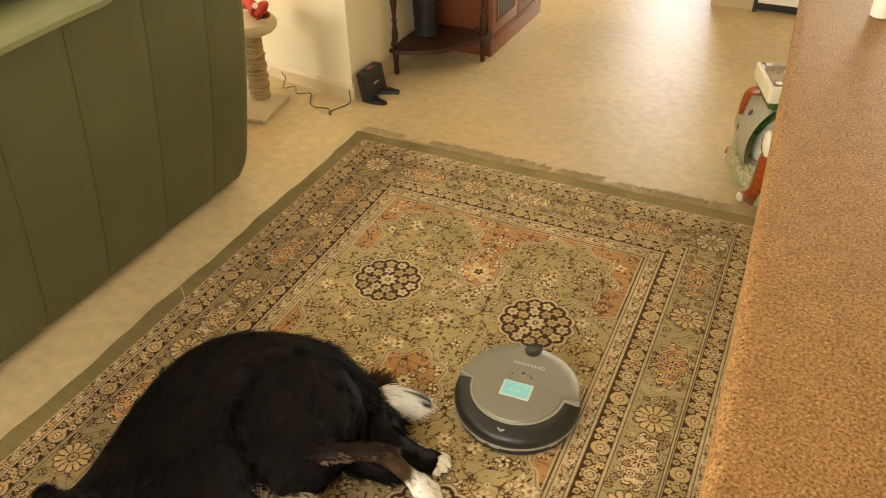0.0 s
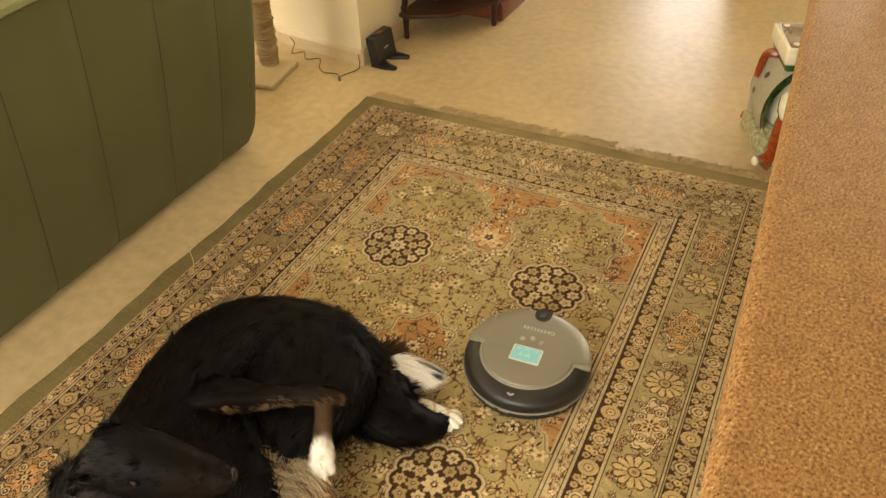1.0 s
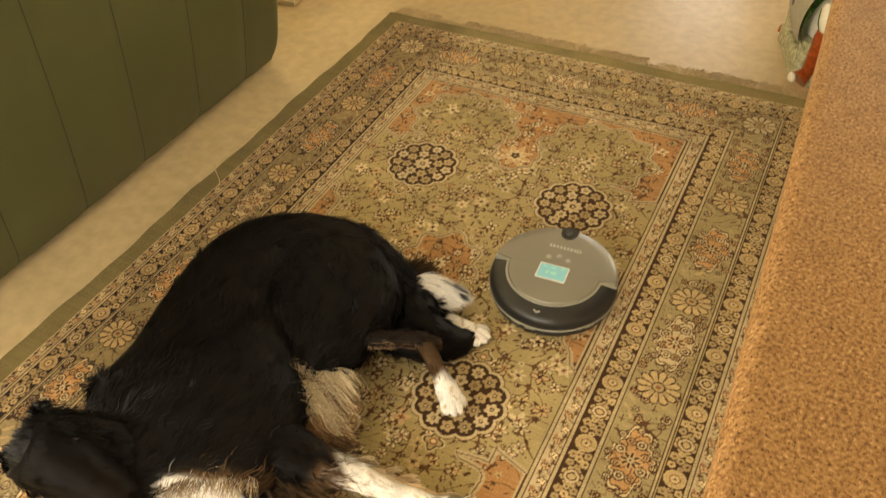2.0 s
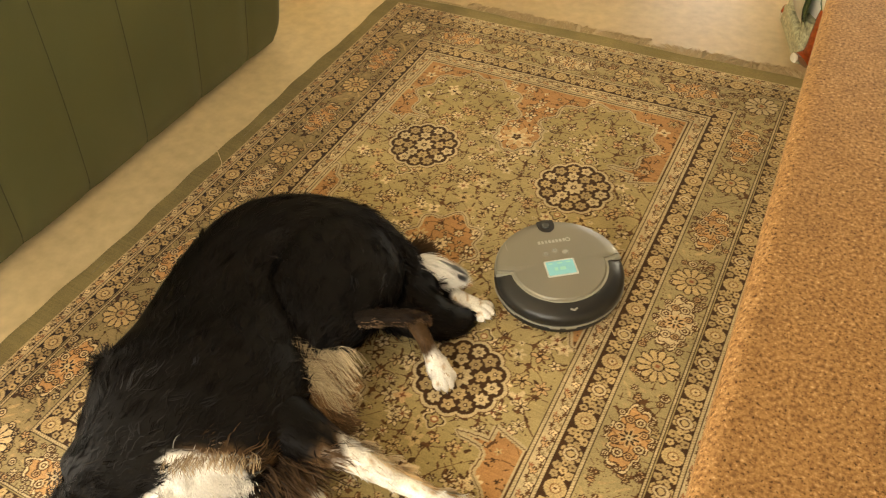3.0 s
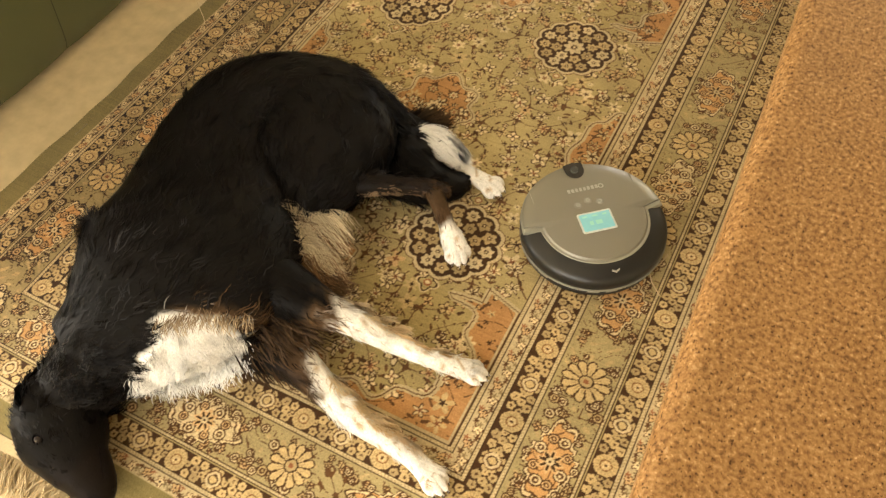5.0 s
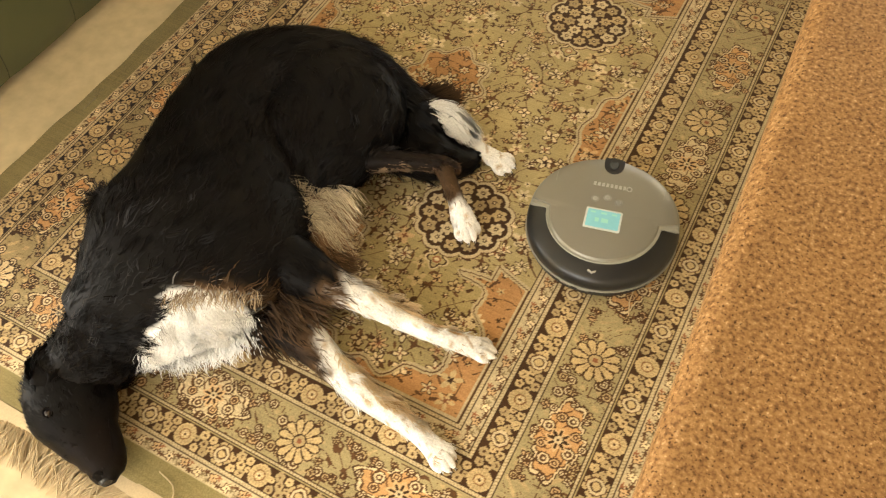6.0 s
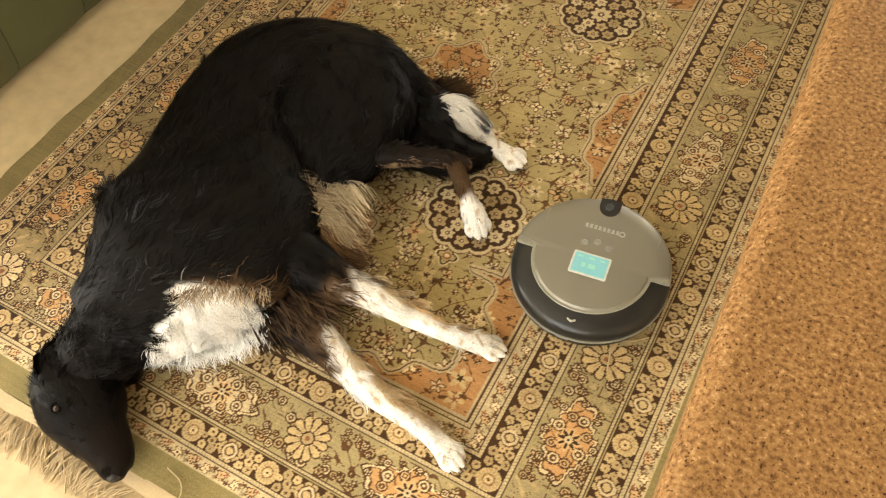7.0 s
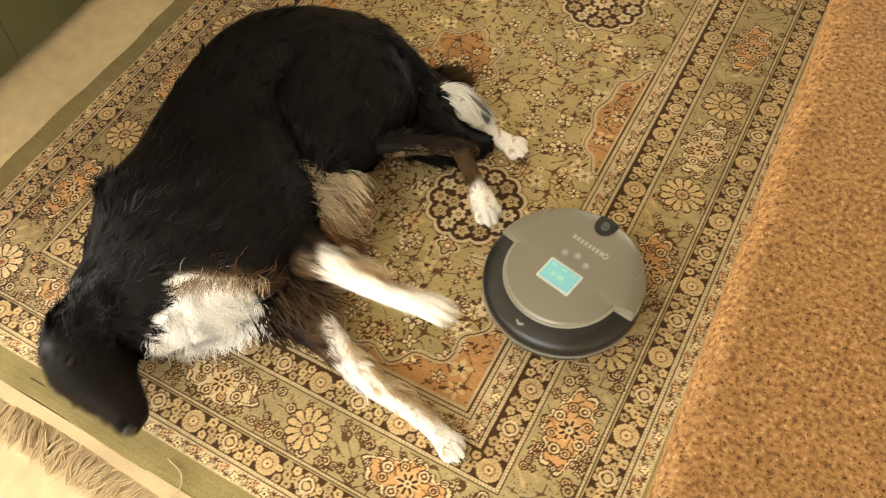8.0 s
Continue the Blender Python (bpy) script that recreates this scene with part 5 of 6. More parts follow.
    # head: x to the nose, -y the crown, z one cheek
    # greyer hair towards the muzzle, its tone raised to paint the sheen there
    head_c = limb_colour([(0, INK), (0.45, INK), (0.62, SMOKE * 0.42), (0.8, SMOKE * 0.42), (1, INK * 1.3)])
    head = loft([(-0.045, 0.005, 0, 0.045, 0.045), (-0.02, 0.004, 0, 0.066, 0.056), (0.01, 0.001, 0, 0.075, 0.060), (0.055, 0.002, 0, 0.076, 0.056), (0.10, 0.003, 0, 0.058, 0.046), (0.136, 0.008, 0, 0.046, 0.037), (0.168, 0.008, 0, 0.037, 0.031), (0.190, 0.002, 0, 0.026, 0.024), (0.205, 0.000, 0, 0.013, 0.013)], 44, 30)
    short = lambda P, u: np.where(u < 0.25, 0.030, np.where(u < 0.5, 0.018, 0.010))
    head_ob = furry("head", head, head_c, [hairs(head, 24000, short, head_c, lift=0.05, lock=0.16, curl=0.4, width=0.0008, flat=None, against=-1.0, cell=0.012)], root)
    part("nose", merge(bmesh.new(), lathe([(0.004, -0.014), (0.0115, -0.009), (0.0132, 0.0), (0.0105, 0.007), (0.003, 0.010)], 18), pose(0.198, -0.003, 0.004, 0, 90, 0)), NOSE, head_ob, "moist black nose")
    part("mouth_line", tube([(0.193, 0.016, 0.020), (0.166, 0.028, 0.0285), (0.14, 0.036, 0.031), (0.11, 0.045, 0.033)], 0.0011, 5), LIP, head_ob)
    for s in (-1, 1):
        bm = bmesh.new()
        bmesh.ops.create_uvsphere(bm, u_segments=16, v_segments=10, radius=0.0074, matrix=Matrix.Translation((0.054, -0.036, s * 0.0475)))
        part("eye", bm, EYE, head_ob, "dark brown eye")
        part("eyelid", tube([(0.054 + 0.0098 * math.cos(a), -0.036 + 0.0072 * math.sin(a), s * (0.0525 + 0.001 * math.cos(2 * a))) for a in np.linspace(0.3, 6.0, 16)], 0.0020, 5), LIP, head_ob)
        ear = loft([(0.0, -0.016, 0, 0.018, 0.005), (0.0, 0.01, 0.003, 0.028, 0.006), (-0.004, 0.035, 0.003, 0.028, 0.006), (-0.006, 0.06, 0.001, 0.020, 0.005), (-0.008, 0.076, 0, 0.007, 0.003)], 22, 18)
        e = furry("ear", ear, head_c, [hairs(ear, 3600, 0.030, head_c, lift=0.02, lock=0.14, curl=0.9, flat=None, cell=0.012)], head_ob, "drooping long-haired black ear")
        e.matrix_basis = pose(-0.012, -0.018, s * 0.052, s * -6, 0, 48)
    return root, shank_ob, meta_ob, hock_foot, tail_ob, fore_ob, neck_ob, head_ob


DOG_PARTS = build_dog()

# ---------- by the wall ----------
def build_cat_tree():
    root = thing("cat_tree", (-0.785, 0.335, 0), "small cat tree with a rope-wound post and plush platform", "cat tree", rz=8)
    part("base", box(-0.20, 0.11, -0.19, 0.05, 0.0, 0.022, 0.006), CARPET, root, "cream plush covered base board")
    post = part("post", lathe([(0.036, 0.022), (0.036, 0.325)], 24), CARPET, root)
    turns = [(0.0385 * math.cos(a), 0.0385 * math.sin(a), 0.028 + 0.0095 * a / 6.283 + 0.003 * math.sin(a * 0.37)) for a in np.arange(0, 6.283 * 29.3, 0.42)]
    part("rope", tube(turns, 0.0052, 6), SISAL, post, "worn tan sisal rope")
    for k, (z, t) in enumerate(((0.08, 0.5), (0.13, -0.4), (0.21, 0.6), (0.16, -0.7))):
        ring = [(0.0445 * math.cos(a), 0.0445 * math.sin(a), z + 0.02 * t * math.sin(a + k)) for a in np.linspace(0, 6.0, 22)]
        part("rope", tube(ring, 0.0045, 6), SISAL, post, "loose strand of tan sisal rope")
    bm = lathe([(0.05, 0.318), (0.100, 0.323), (0.112, 0.335), (0.113, 0.353), (0.105, 0.368), (0.05, 0.373)], 40)
    part("platform", bm, CARPET, root, "round cream plush platform")
    toy = thing("rope_toy", (-0.755, 0.345, 0.375), "knotted red and white cloth rope toy on the platform", "pet toy", rz=-30)
    toy.scale = (1.3, 1.3, 1.3)
    bm = tube(spline([(-0.09, 0, 0.02), (-0.05, 0.01, 0.026), (0, 0, 0.024), (0.04, -0.008, 0.028)], 20), 0.018, 10)
    part("twist", bm, RED, toy)
    for k in range(7):
        a = k * 0.9
        knot = [(0.045 + 0.02 * math.cos(a + u), 0.022 * math.sin(a + u) * math.cos(k), 0.032 + 0.02 * math.sin(u * 1.1 + k)) for u in np.linspace(0, 2.6, 8)]
        part("knot", tube(knot, 0.009, 7), (RED, RED, WHITE_PLASTIC, RED, BLACK, RED, RED)[k], toy)


def build_modem():
    root = thing("modem", (-0.365, 0.585, 0), "black plastic modem box standing on splayed feet", "modem", rz=-90 - 1)
    # x runs along the wall, y away from it
    case = box(-0.075, 0.075, -0.022, 0.022, 0.012, 0.125, 0.007, 3)
    for v in case.verts:
        v.co.y -= 0.02 * (v.co.z / 0.12)
    part("case", case, BLACK, root)
    def foot(s):
        o = [(s * 0.075, -0.02), (s * 0.08, 0.03), (s * 0.070, 0.085), (s * 0.052, 0.092), (s * 0.035, 0.05), (s * 0.02, 0.022), (s * 0.02, -0.02)]
        return prism(o if s > 0 else o[::-1], 0.0, 0.014, 0.004)
    for s in (-1, 1):
        part("foot", foot(s), BLACK, root)
    part("label", box(-0.02, 0.012, -0.030, -0.008, 0.1245, 0.1262), mat("red_sticker", (0.3, 0.07, 0.05), 0.5, bump=0), root, "small red sticker", smooth=False)
    part("socket", box(0.02, 0.045, -0.034, -0.012, 0.1245, 0.128, 0.001), CHROME, root)
    for k in range(3):
        part("indicator", box(-0.012 + 0.012 * k, -0.008 + 0.012 * k, 0.010, 0.0165, 0.066, 0.070), PRINT, root, smooth=False)
    bm = tube(spline([(-0.44, 0.50, 0.05), (-0.425, 0.47, 0.006), (-0.45, 0.40, 0.004), (-0.46, 0.36, 0.004), (-0.44, 0.345, 0.004), (-0.465, 0.375, 0.006), (-0.49, 0.39, 0.004), (-0.54, 0.38, 0.004), (-0.585, 0.41, 0.004), (-0.62, 0.47, 0.012), (-0.655, 0.42, 0.028), (-0.70, 0.47, 0.03), (-0.74, 0.44, 0.03), (-0.76, 0.49, 0.05), (-0.80, 0.52, 0.06)], 140), 0.0019, 6)
    tagged(part("cable", bm, BLACK), "thin black cable trailing across the floor", "cable")


def turned(z0, z1, r, n=16, at=(0, 0, 0)):
    """A turned spindle with bulbs and collars."""
    h = z1 - z0
    prof = [(0.7, 0), (1.0, 0.03), (0.6, 0.06), (0.9, 0.10), (1.1, 0.18), (0.75, 0.28), (0.55, 0.34), (0.95, 0.37), (0.55, 0.40), (0.75, 0.5), (1.1, 0.62), (0.8, 0.74), (0.55, 0.80), (0.95, 0.84), (0.6, 0.88), (0.9, 0.94), (0.7, 1.0)]
    return lathe([(r * a, z0 + h * b) for a, b in prof], n, at=at)


def build_shelf():
    root = thing("corner_shelf", (-0.395, 1.17, 0), "dark mahogany corner shelf with turned spindles and wavy front", "shelf unit")
    # corner at the wall and the cabinet's side; front edge waves from one leg to the other
    def outline(k=1.0):
        pts = [(-0.005, -0.015), (-0.005, -0.375 * k)]
        pts += [tuple(p) for p in spline([(0.02, -0.385 * k), (0.07, -0.375 * k), (0.15, -0.335 * k), (0.22, -0.29 * k), (0.27, -0.20 * k), (0.31, -0.125 * k), (0.345 * k, -0.085)], 18)]
        return pts + [(0.345 * k, -0.015)]
    for z in (0.112, 0.46, 0.81):
        part("shelf_board", prism(outline(), z, z + 0.018, 0.005), WOOD_DARK, root)
    for x, y in ((0.012, -0.345), (0.318, -0.06)):
        for z0, z1 in ((0.13, 0.46), (0.478, 0.81)):
            part("spindle", turned(z0, z1, 0.0145, at=(x, y, 0)), WOOD_DARK, root)
        part("leg", lathe([(0.009, 0), (0.012, 0.01), (0.011, 0.05), (0.015, 0.09), (0.013, 0.113)], 14, at=(x, y, 0)), WOOD_DARK, root)
    for x, y in ((-0.0 + 0.006, -0.30), (0.285, -0.045)):
        part("finial", lathe([(0.009, 0.13), (0.006, 0.137), (0.011, 0.147), (0.011, 0.155), (0.005, 0.163), (0.006, 0.169), (0.002, 0.177)], 14, at=(x + 0.006, y - 0.066 if x < 0.1 else y - 0.03, 0)), WOOD_DARK, root)
    part("leg", lathe([(0.012, 0), (0.014, 0.11)], 12, at=(0.02, -0.04, 0)), WOOD_DARK, root)
    pot = thing("bin", (-0.325, 1.02, 0.13), "black plastic bin on the corner shelf", "bin")
    part("body", lathe([(0.045, 0), (0.050, 0.002), (0.050, 0.010), (0.053, 0.012), (0.060, 0.17), (0.063, 0.172), (0.063, 0.178), (0.057, 0.178), (0.052, 0.02), (0.02, 0.015)], 36), BLACK, pot)
    part("rim", lathe([(0.0525, 0.006), (0.0545, 0.008), (0.0545, 0.014), (0.0525, 0.016)], 36), CHROME, pot)
    bm = tube(spline([(-0.03, -0.02, 0.10), (-0.035, -0.03, 0.17), (-0.045, -0.05, 0.21), (-0.03, -0.065, 0.19)], 14), 0.007, 6)
    paper = thing("crumpled_bag", (-0.325, 1.02, 0.13), "crumpled pale plastic bag hanging in the bin", "bag")
    part("sheet", bm, WHITE_PLASTIC, paper)


def build_cabinet():
    root = thing("cabinet", (-0.058, 1.172, 0), "mahogany cabinet with panelled doors and a deep plinth", "cabinet", rz=-1)
    # local: x back to the wall is negative, y along the front
    part("carcass", box(-0.335, -0.02, 0.0, 0.66, 0.075, 0.84, 0.004), WOOD, root)
    part("plinth", box(-0.335, 0.0, -0.004, 0.664, 0.0, 0.078, 0.004), WOOD, root)
    part("moulding", box(-0.335, -0.006, -0.002, 0.662, 0.078, 0.09, 0.004), WOOD, root)
    part("top", box(-0.34, 0.015, -0.02, 0.68, 0.84, 0.865, 0.006), WOOD, root)
    for y0, y1 in ((0.012, 0.326), (0.334, 0.648)):
        d = part("door", box(-0.02, -0.002, y0, y1, 0.10, 0.82, 0.003), WOOD, root, "panelled mahogany door")
        for a, b, c, e in ((y0 + 0.045, y1 - 0.045, 0.150, 0.162), (y0 + 0.045, y1 - 0.045, 0.758, 0.770), (y0 + 0.045, y0 + 0.057, 0.162, 0.758), (y1 - 0.057, y1 - 0.045, 0.162, 0.758)):
            part("bead", box(-0.004, 0.004, a, b, c, e, 0.002), WOOD, d)
        part("panel", box(-0.003, 0.0, y0 + 0.058, y1 - 0.058, 0.163, 0.757), WOOD_DARK, d, smooth=False)
        part("knob", lathe([(0.006, 0), (0.012, 0.01), (0.010, 0.018), (0.003, 0.02)], 16), CHROME, d).matrix_basis = pose(-0.002, (y1 - 0.02) if y0 < 0.1 else (y0 + 0.02), 0.48, 0, 90, 0)
    part("corner_column", turned(0.10, 0.82, 0.018, 16, at=(-0.010, -0.006, 0)), WOOD, root)


def build_kitchen():
    root = thing("kitchen_cabinet", (0.765, 2.29, 0), "cream kitchen cupboard with a recessed kickboard", "cupboard")
    part("carcass", box(0.0, 0.218, 0.0, 0.58, 0.10, 0.86, 0.002), SKIRT, root)
    part("kickboard", box(0.0, 0.218, 0.012, 0.05, 0.0, 0.10), SKIRT, root, smooth=False)
    for x in (0.004,):
        d = part("door", box(x, x + 0.21, -0.02, -0.001, 0.105, 0.855, 0.003), SKIRT, root)
        part("handle", tube([(x + 0.17, -0.02, 0.70), (x + 0.17, -0.045, 0.71), (x + 0.17, -0.045, 0.80), (x + 0.17, -0.02, 0.81)], 0.005, 8), CHROME, d)
    w = thing("dishwasher", (1.0, 2.28, 0), "white dishwasher above a dark gap at the floor", "dishwasher")
    part("door", box(0.004, 0.60, -0.02, 0.0, 0.055, 0.72, 0.006, 3), ENAMEL, w)
    part("panel", box(0.004, 0.60, -0.024, 0.0, 0.725, 0.85, 0.006, 3), ENAMEL, w)
    part("body", box(0.006, 0.596, 0.0, 0.57, 0.05, 0.85), ENAMEL, w, smooth=False)
    part("kickboard", box(0.006, 0.596, 0.04, 0.06, 0.0, 0.05), BLACK, w, smooth=False)
    part("handle", box(0.2, 0.40, -0.04, -0.02, 0.76, 0.79, 0.006), WHITE_PLASTIC, w)
    s = thing("side_panel", (0.985, 2.275, 0), "dark narrow gap panel between the units", "panel")
    part("strip", box(0.0, 0.014, 0.0, 0.5, 0.0, 0.86), BLACK, s, smooth=False)
    t = thing("worktop", (0.74, 2.25, 0), "brown speckled kitchen worktop over the units", "worktop")
    part("slab", box(0.0, 2.5, 0.0, 0.65, 0.86, 0.90, 0.01, 3), COUNTER, t)
    r = thing("kitchen_cabinet", (1.62, 2.29, 0), "cream kitchen cupboard with a recessed kickboard", "cupboard")
    part("carcass", box(0.0, 1.6, 0.0, 0.58, 0.10, 0.86, 0.002), SKIRT, r)
    part("kickboard", box(0.0, 1.6, 0.05, 0.07, 0.0, 0.10), SKIRT, r, smooth=False)


def build_stool():
    root = thing("elephant_stool", (1.280, 0.520, 0), "glazed ceramic elephant stool in white, green and amber", "stool", rz=-71)
    root.scale = (0.92, 0.92, 0.95)
    # x runs from tail to head; the animal stands on a low base
    def blob(stations, n=26, m=24):
        g = loft(stations, n, m, square=2.4)
        bm = bmesh.new()
        vs = [bm.verts.new(p) for p in g.reshape(-1, 3)]
        for f in grid_faces(n, m):
            bm.faces.new([vs[i] for i in f])
        bmesh.ops.recalc_face_normals(bm, faces=bm.faces)
        return bm
    part("body", blob([(-0.165, 0, 0.20, 0.05, 0.07), (-0.14, 0, 0.20, 0.095, 0.125), (-0.05, 0, 0.205, 0.120, 0.145), (0.05, 0, 0.205, 0.118, 0.145), (0.12, 0, 0.21, 0.09, 0.125), (0.15, 0, 0.21, 0.05, 0.08)]), GLAZE_WHITE, root)
    part("head", blob([(0.10, 0, 0.22, 0.06, 0.08), (0.15, 0, 0.225, 0.07, 0.08), (0.19, 0, 0.215, 0.055, 0.07), (0.22, 0, 0.20, 0.03, 0.045)]), GLAZE_WHITE, root)
    trunk = part("trunk", tube(spline([(0.150, -0.055, 0.275), (0.175, -0.080, 0.215), (0.178, -0.090, 0.150), (0.165, -0.094, 0.085), (0.155, -0.102, 0.045), (0.165, -0.122, 0.028)], 26), 0.029, 16, taper=np.concatenate([np.linspace(0.9, 1.15, 8), np.linspace(1.13, 0.8, 12), np.linspace(0.85, 1.15, 6)])), GLAZE_ORANGE, root, "amber glazed trunk")
    part("trunk_tip", lathe([(0.005, -0.004), (0.015, 0), (0.018, 0.008), (0.012, 0.014)], 16), GLAZE_WHITE, trunk).matrix_basis = pose(0.150, -0.138, 0.030, 90, 0, 20)
    for dx, dy in ((0.0, 0.0), (0.016, 0.030)):
        lobe = blob([(0, 0, 0.045, 0.006, 0.006), (0, 0, 0.03, 0.022, 0.016), (0, 0, -0.01, 0.026, 0.020), (0, 0, -0.04, 0.016, 0.014), (0, 0, -0.05, 0.004, 0.004)], 16, 14)
        lobe = part("head_ornament", lobe, GLAZE_WHITE, root, "white and green striped head ornament")
        lobe.matrix_basis = pose(0.178 + dx, -0.098 + dy, 0.262, 0, -18, 10)
        for a in (-60, -20, 20, 60):
            part("stripe", tube([(0.0272 * math.sin(radians(a - 90)) * k, 0.0215 * math.cos(radians(a - 90)) * k, z) for z, k in ((0.03, 0.8), (0.01, 0.97), (-0.015, 1.02), (-0.038, 0.72))], 0.0022, 6), GLAZE_GREEN, lobe)
    for x in (-0.135, 0.10):
        for y in (-0.085, 0.085):
            leg = part("leg", lathe([(0.050, 0.004), (0.052, 0.03), (0.046, 0.06), (0.050, 0.15)], 20, at=(x, y, 0)), GLAZE_STONE, root)
            if x < 0:
                part("toe", lathe([(0.010, 0), (0.020, 0.006), (0.024, 0.018), (0.012, 0.03)], 14), GLAZE_ORANGE, leg).matrix_basis = pose(x - 0.035, y * 1.32, 0.030, 0, -60, 30)
                part("toe", lathe([(0.006, 0), (0.012, 0.004), (0.008, 0.014)], 12), GLAZE_WHITE, leg).matrix_basis = pose(x - 0.045, y * 1.6, 0.022, 90 if y > 0 else -90, 0, 0)
    part("base", prism([(-0.17, -0.135), (0.13, -0.135), (0.17, -0.08), (0.17, 0.08), (0.13, 0.135), (-0.17, 0.135)], 0.0, 0.075, 0.03, 4), GLAZE_STONE, root, "mottled green and cream glazed base")
    # saddle cloth: a curved white sheet with a green border over each flank
    def cloth(r0, x0, x1, a0, a1):
        bm = bmesh.new()
        rows = []
        for x in np.linspace(x0, x1, 14):
            row = []
            for a in np.linspace(a0, a1, 24):
                rr = r0 * (1 - 0.12 * (x / 0.19) ** 2)
                row.append(bm.verts.new((x, rr * math.sin(a), 0.19 + rr * 1.2 * math.cos(a))))
            rows.append(row)
        for p, q in zip(rows, rows[1:]):
            for k in range(23):
                bm.faces.new((p[k], p[k + 1], q[k + 1], q[k]))
        r = bmesh.ops.solidify(bm, geom=bm.faces[:], thickness=0.006)
        bmesh.ops.recalc_face_normals(bm, faces=bm.faces)
        return bm
    part("cloth_border", cloth(0.146, -0.165, 0.125, -2.05, 2.05), GLAZE_GREEN, root, "green glazed cloth border")
    part("saddle_cloth", cloth(0.1505, -0.150, 0.092, -1.95, 1.95), GLAZE_WHITE, root, "white glazed saddle cloth")
    for s in (-1, 1):
        for x, a in ((-0.05, 1.15), (0.03, 1.0), (-0.01, 1.45)):
            m = lathe([(0.003, 0), (0.012, 0.002), (0.0125, 0.004), (0.003, 0.006)], 14)
            ob = part("motif", m, GLAZE_BLUE, root)
            ob.matrix_basis = Matrix.Translation((x - 0.03, s * 0.152 * math.sin(a), 0.19 + 0.182 * math.cos(a))) @ pose(0, 0, 0, -s * math.degrees(a), 0, 0)
        if s > 0:
            part("tusk", tube(spline([(0.22, s * 0.045, 0.20), (0.265, s * 0.055, 0.165), (0.295, s * 0.05, 0.175)], 10), 0.011, 10, taper=np.linspace(1, 0.3, 10)), GLAZE_WHITE, root)
        part("tassel", tube(spline([(-0.06, s * 0.085, 0.345), (-0.075, s * 0.125, 0.335), (-0.075, s * 0.140, 0.29), (-0.07, s * 0.146, 0.25)], 12), 0.017, 10, taper=np.linspace(1.1, 0.6, 12)), GLAZE_ORANGE, root, "amber glazed tassel")
    # square seat on a green cushion
    part("cushion", box(-0.115, 0.095, -0.105, 0.105, 0.345, 0.375, 0.012, 3), GLAZE_GREEN, root, "green glazed cushion")
    part("seat_block", box(-0.125, 0.105, -0.115, 0.115, 0.372, 0.432, 0.010, 3), GLAZE_WHITE, root, "white glazed seat block")
    part("seat_top", box(-0.112, 0.092, -0.102, 0.102, 0.430, 0.4345, 0.002), GLAZE_BROWN, root, "brown patterned seat top")
    part("seat_motif", lathe([(0.045, 0.433), (0.045, 0.4362), (0.036, 0.4368)], 30, at=(-0.01, 0, 0)), GLAZE_WHITE, root)
    part("seat_motif", lathe([(0.032, 0.434), (0.032, 0.4375), (0.02, 0.438)], 30, at=(-0.01, 0, 0)), GLAZE_BLUE, root)
    for x in (-0.09, 0.07):
        for y in (-0.08, 0.08):
            part("seat_motif", lathe([(0.012, 0.433), (0.012, 0.436), (0.006, 0.4365)], 14, at=(x, y, 0)), GLAZE_WHITE, root)


build_cat_tree()
build_modem()
build_shelf()
build_cabinet()
build_kitchen()
build_stool()


# ---------- what moves ----------
ROBOT_WAY = [
    (0.0, 0.843, -0.846, 3.7), (2.2, 0.845, -0.848, 4.5), (2.7, 0.858, -0.868, 26), (3.3, 0.891, -0.911, 39.4), (3.5, 0.907, -0.927, 39.5), (4.0, 0.953, -0.988, 39.4),
    (4.5, 0.997, -1.041, 40), (5.0, 1.043, -1.099, 40.4), (5.2, 1.051, -1.114, 40), (5.6, 1.060, -1.128, 30), (6.0, 1.060, -1.150, 12), (6.3, 1.058, -1.182, 7), (6.5, 1.055, -1.206, 6.2),
    (7.0, 1.061, -1.278, 6.9), (7.2, 1.059, -1.279, 1.0), (7.5, 1.054, -1.275, -11.8), (8.0, 1.033, -1.348, -13)]

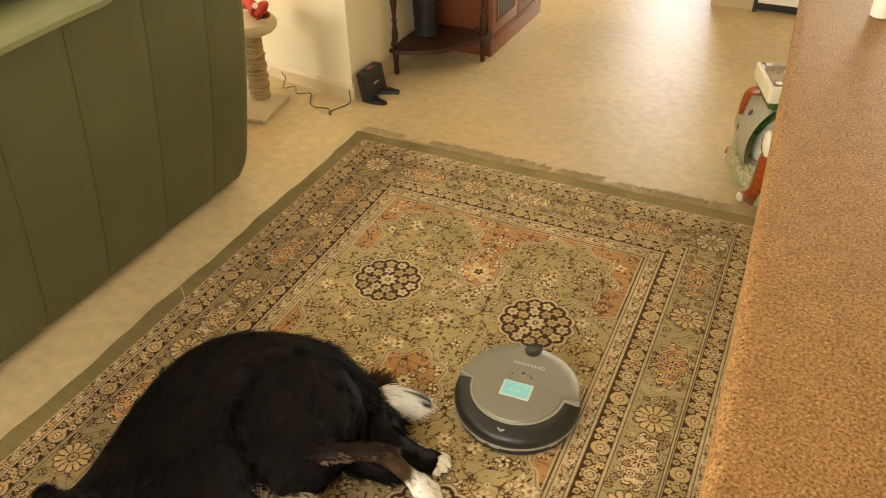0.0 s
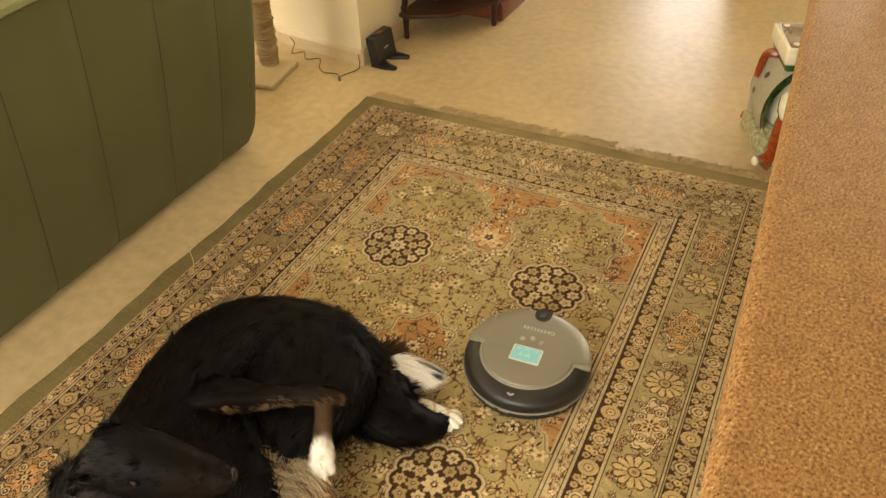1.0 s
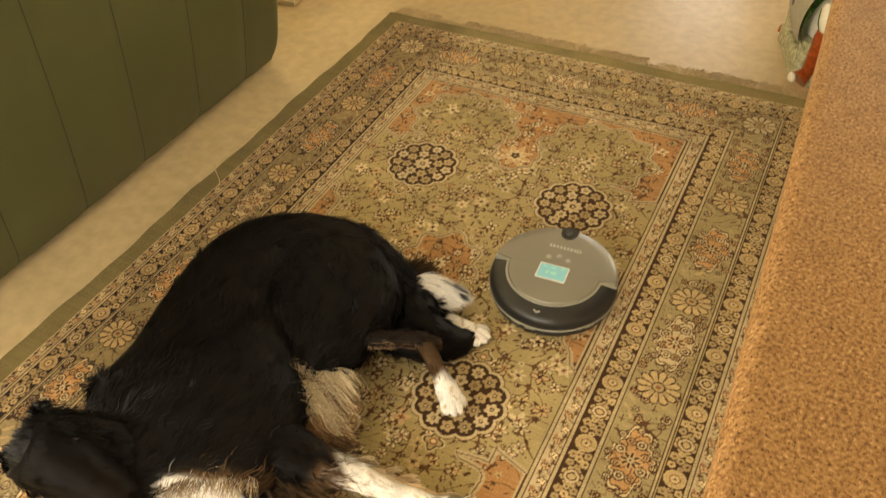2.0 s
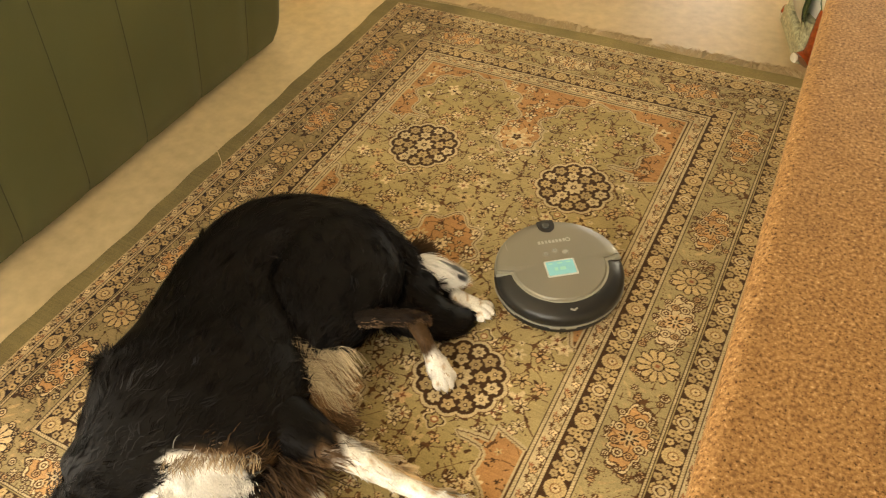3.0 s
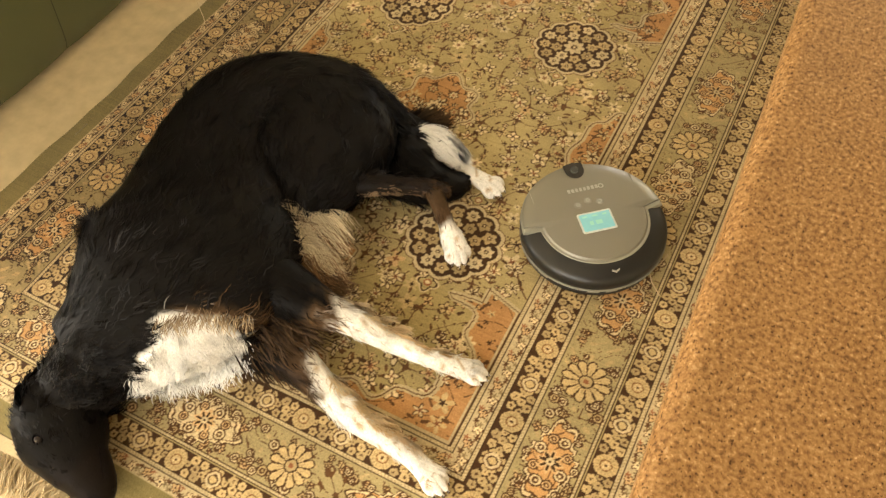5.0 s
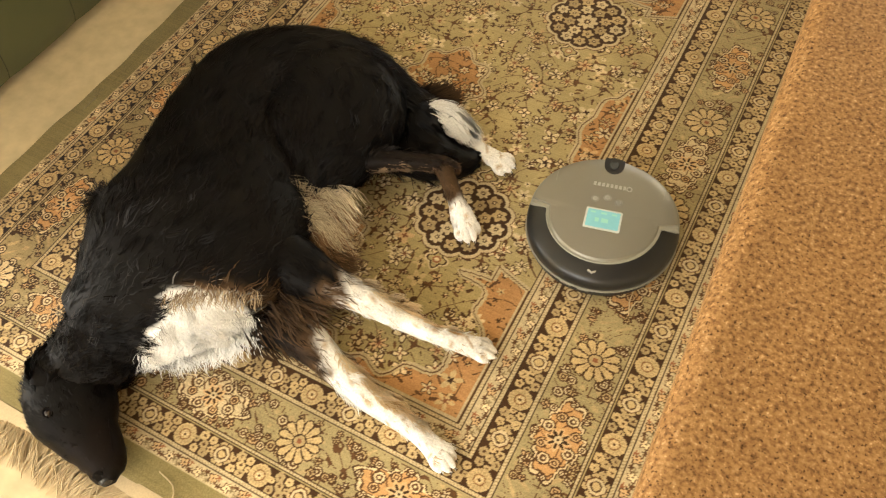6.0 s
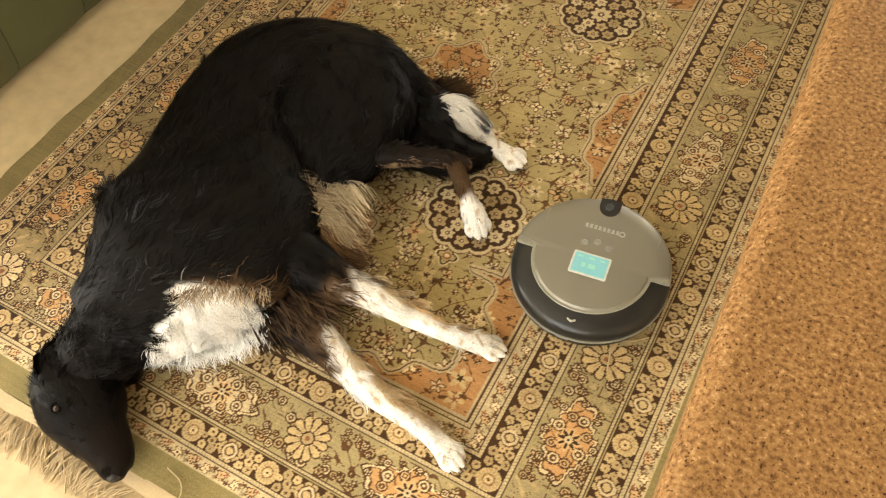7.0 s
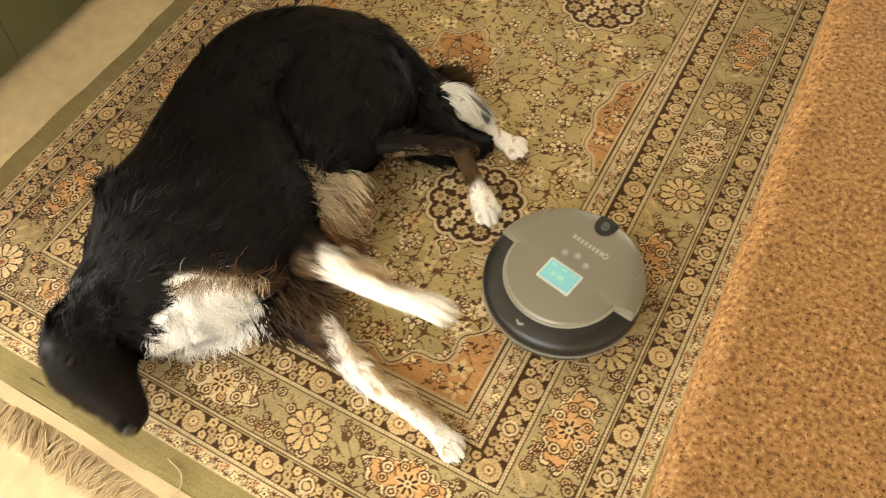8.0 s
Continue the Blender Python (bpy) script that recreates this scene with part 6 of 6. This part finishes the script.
# hock, toes and knee of the upper hind leg
HIND = [
    (0, (0.666, -1.206, 0.160), (0.768, -1.199, 0.070), (0.502, -1.295, 0.170)),
    (0.3, (0.609, -1.202, 0.200), (0.702, -1.206, 0.100), (0.457, -1.312, 0.200)),
    (0.6, (0.565, -1.200, 0.240), (0.645, -1.224, 0.160), (0.332, -1.317, 0.210)),
    (0.8, (0.520, -1.219, 0.250), (0.567, -1.257, 0.180), (0.276, -1.338, 0.220)),
    (1, (0.557, -1.276, 0.240), (0.580, -1.348, 0.130), (0.289, -1.372, 0.220)),
    (1.2, (0.674, -1.297, 0.190), (0.727, -1.365, 0.080), (0.434, -1.410, 0.190)),
    (1.4, (0.700, -1.220, 0.120), (0.808, -1.318, 0.030), (0.469, -1.309, 0.150)),
    (1.6, (0.690, -1.212, 0.120), (0.822, -1.310, 0.030), (0.469, -1.309, 0.150)),
    (1.8, (0.704, -1.199, 0.120), (0.835, -1.307, 0.030), (0.469, -1.309, 0.150)),
    (2, (0.678, -1.199, 0.120), (0.824, -1.305, 0.030), (0.469, -1.309, 0.150)),
    (2.2, (0.701, -1.203, 0.120), (0.821, -1.317, 0.030), (0.469, -1.309, 0.150)),
    (3.3, (0.599, -1.240, 0.170), (0.682, -1.278, 0.080), (0.384, -1.365, 0.190)),
    (3.4, (0.579, -1.262, 0.180), (0.646, -1.327, 0.080), (0.357, -1.370, 0.190)),
    (3.6, (0.649, -1.334, 0.180), (0.715, -1.430, 0.060), (0.418, -1.401, 0.190)),
    (3.8, (0.652, -1.300, 0.170), (0.738, -1.381, 0.060), (0.403, -1.370, 0.180)),
    (4, (0.656, -1.298, 0.160), (0.762, -1.345, 0.050), (0.423, -1.376, 0.180)),
    (4.2, (0.670, -1.183, 0.120), (0.810, -1.312, 0.030), (0.469, -1.309, 0.150)),
    (4.4, (0.698, -1.150, 0.120), (0.826, -1.273, 0.030), (0.469, -1.309, 0.150)),
    (4.6, (0.713, -1.199, 0.120), (0.842, -1.308, 0.030), (0.469, -1.309, 0.150)),
    (7.85, (0.713, -1.199, 0.120), (0.842, -1.308, 0.030), (0.469, -1.309, 0.150)),
    (8, (0.723, -1.189, 0.120), (0.854, -1.288, 0.030), (0.469, -1.309, 0.150)),
]
HEAD = [  # neck base, neck end, nose, way of the throat
    (0, (0.33, -1.70, 0.12), (0.262, -1.672, 0.262), (0.475, -1.625, 0.25), (0.05, 0.2, -1)),
    (0.3, (0.33, -1.7, 0.13), (0.347, -1.615, 0.318), (0.56, -1.555, 0.31), (0.05, 0.1, -1)),
    (0.6, (0.33, -1.7, 0.13), (0.357, -1.613, 0.323), (0.57, -1.55, 0.315), (0.05, 0.1, -1)),
    (1, (0.33, -1.7, 0.13), (0.368, -1.617, 0.329), (0.58, -1.55, 0.325), (0.05, 0.1, -1)),
    (1.5, (0.33, -1.7, 0.13), (0.379, -1.668, 0.328), (0.59, -1.6, 0.32), (0.05, 0.15, -1)),
    (1.8, (0.33, -1.71, 0.13), (0.334, -1.725, 0.273), (0.55, -1.68, 0.245), (0.1, 0.35, -1)),
    (2, (0.32, -1.73, 0.125), (0.232, -1.791, 0.231), (0.45, -1.8, 0.19), (0.35, 0.5, -0.9)),
    (2.2, (0.31, -1.735, 0.115), (0.200, -1.834, 0.187), (0.41, -1.89, 0.14), (0.4, 0.7, -0.7)),
    (2.4, (0.305, -1.74, 0.11), (0.225, -1.886, 0.126), (0.42, -1.99, 0.1), (0.4, 0.85, -0.45)),
    (2.6, (0.315, -1.74, 0.105), (0.290, -1.951, 0.096), (0.485, -2.06, 0.08), (0.4, 0.9, -0.3)),
    (3.3, (0.330, -1.745, 0.10), (0.319, -1.955, 0.075), (0.509, -2.049, 0.055), (0.36, 0.93, -0.15)),
    (7.85, (0.330, -1.745, 0.10), (0.319, -1.955, 0.075), (0.509, -2.049, 0.055), (0.36, 0.93, -0.15)),
    (8.0, (0.330, -1.745, 0.10), (0.318, -1.905, 0.11), (0.510, -1.985, 0.10), (0.30, 0.9, -0.3))]


def motions():
    walk(ROBOT, [(t, pose(x, y, RUG_Z, 0, 0, turn)) for t, x, y, turn in ROBOT_WAY])
    root, shank, meta, low_foot, tail, fore, neck, head = DOG_PARTS
    walk(shank, [(t, aim(Vector(h) - DOG, Vector(k) - DOG)) for t, h, p, k in HIND])
    walk(meta, [(t, aim(Vector(h) - DOG, Vector(p) - DOG)) for t, h, p, k in HIND])
    walk(low_foot, [(t, aim(Vector(a) - DOG, Vector(b) - DOG)) for t, a, b in (
        (0.0, (0.650, -1.075, 0.022), (0.735, -1.090, 0.026)), (1.5, (0.645, -1.050, 0.022), (0.742, -1.066, 0.026)), (2.2, (0.652, -1.050, 0.024), (0.750, -1.066, 0.028)),
        (3.5, (0.655, -1.028, 0.030), (0.767, -1.050, 0.028)), (4.3, (0.700, -1.054, 0.030), (0.810, -1.075, 0.028)), (8.0, (0.700, -1.054, 0.030), (0.810, -1.075, 0.028)))])
    walk(tail, [(t, aim(Vector(a) - DOG, Vector(b) - DOG)) for t, a, b in (
        (0.0, (0.465, -0.995, 0.04), (0.56, -0.95, 0.035)), (2.0, (0.485, -1.00, 0.04), (0.59, -0.965, 0.035)), (3.5, (0.48, -1.00, 0.04), (0.59, -0.975, 0.035)), (4.4, (0.53, -0.985, 0.04), (0.66, -0.985, 0.032)), (8.0, (0.53, -0.985, 0.04), (0.66, -0.985, 0.032)))])
    rest = (Vector((0.618, -1.556, 0.100)), Vector((0.960, -1.513, 0.050)))
    walk(fore, [(t, aim(a - DOG, b - DOG)) for t, a, b in (
        (0.0, rest[0] - Vector((0.02, 0, 0)), Vector((0.83, -1.42, 0.06))), (1.6, rest[0] - Vector((0.02, 0, 0)), Vector((0.87, -1.43, 0.05))), (2.2, rest[0], Vector((0.92, -1.49, 0.045))),
        (3.5, *rest), (7.88, *rest), (8.0, Vector((0.590, -1.56, 0.12)), Vector((0.936, -1.612, 0.300))))])
    walk(neck, [(t, aim(Vector(a) - DOG, Vector(b) - DOG)) for t, a, b, c, d in HEAD])
    walk(head, [(t, aim(Vector(b) - DOG, Vector(c) - DOG, d)) for t, a, b, c, d in HEAD])


motions()
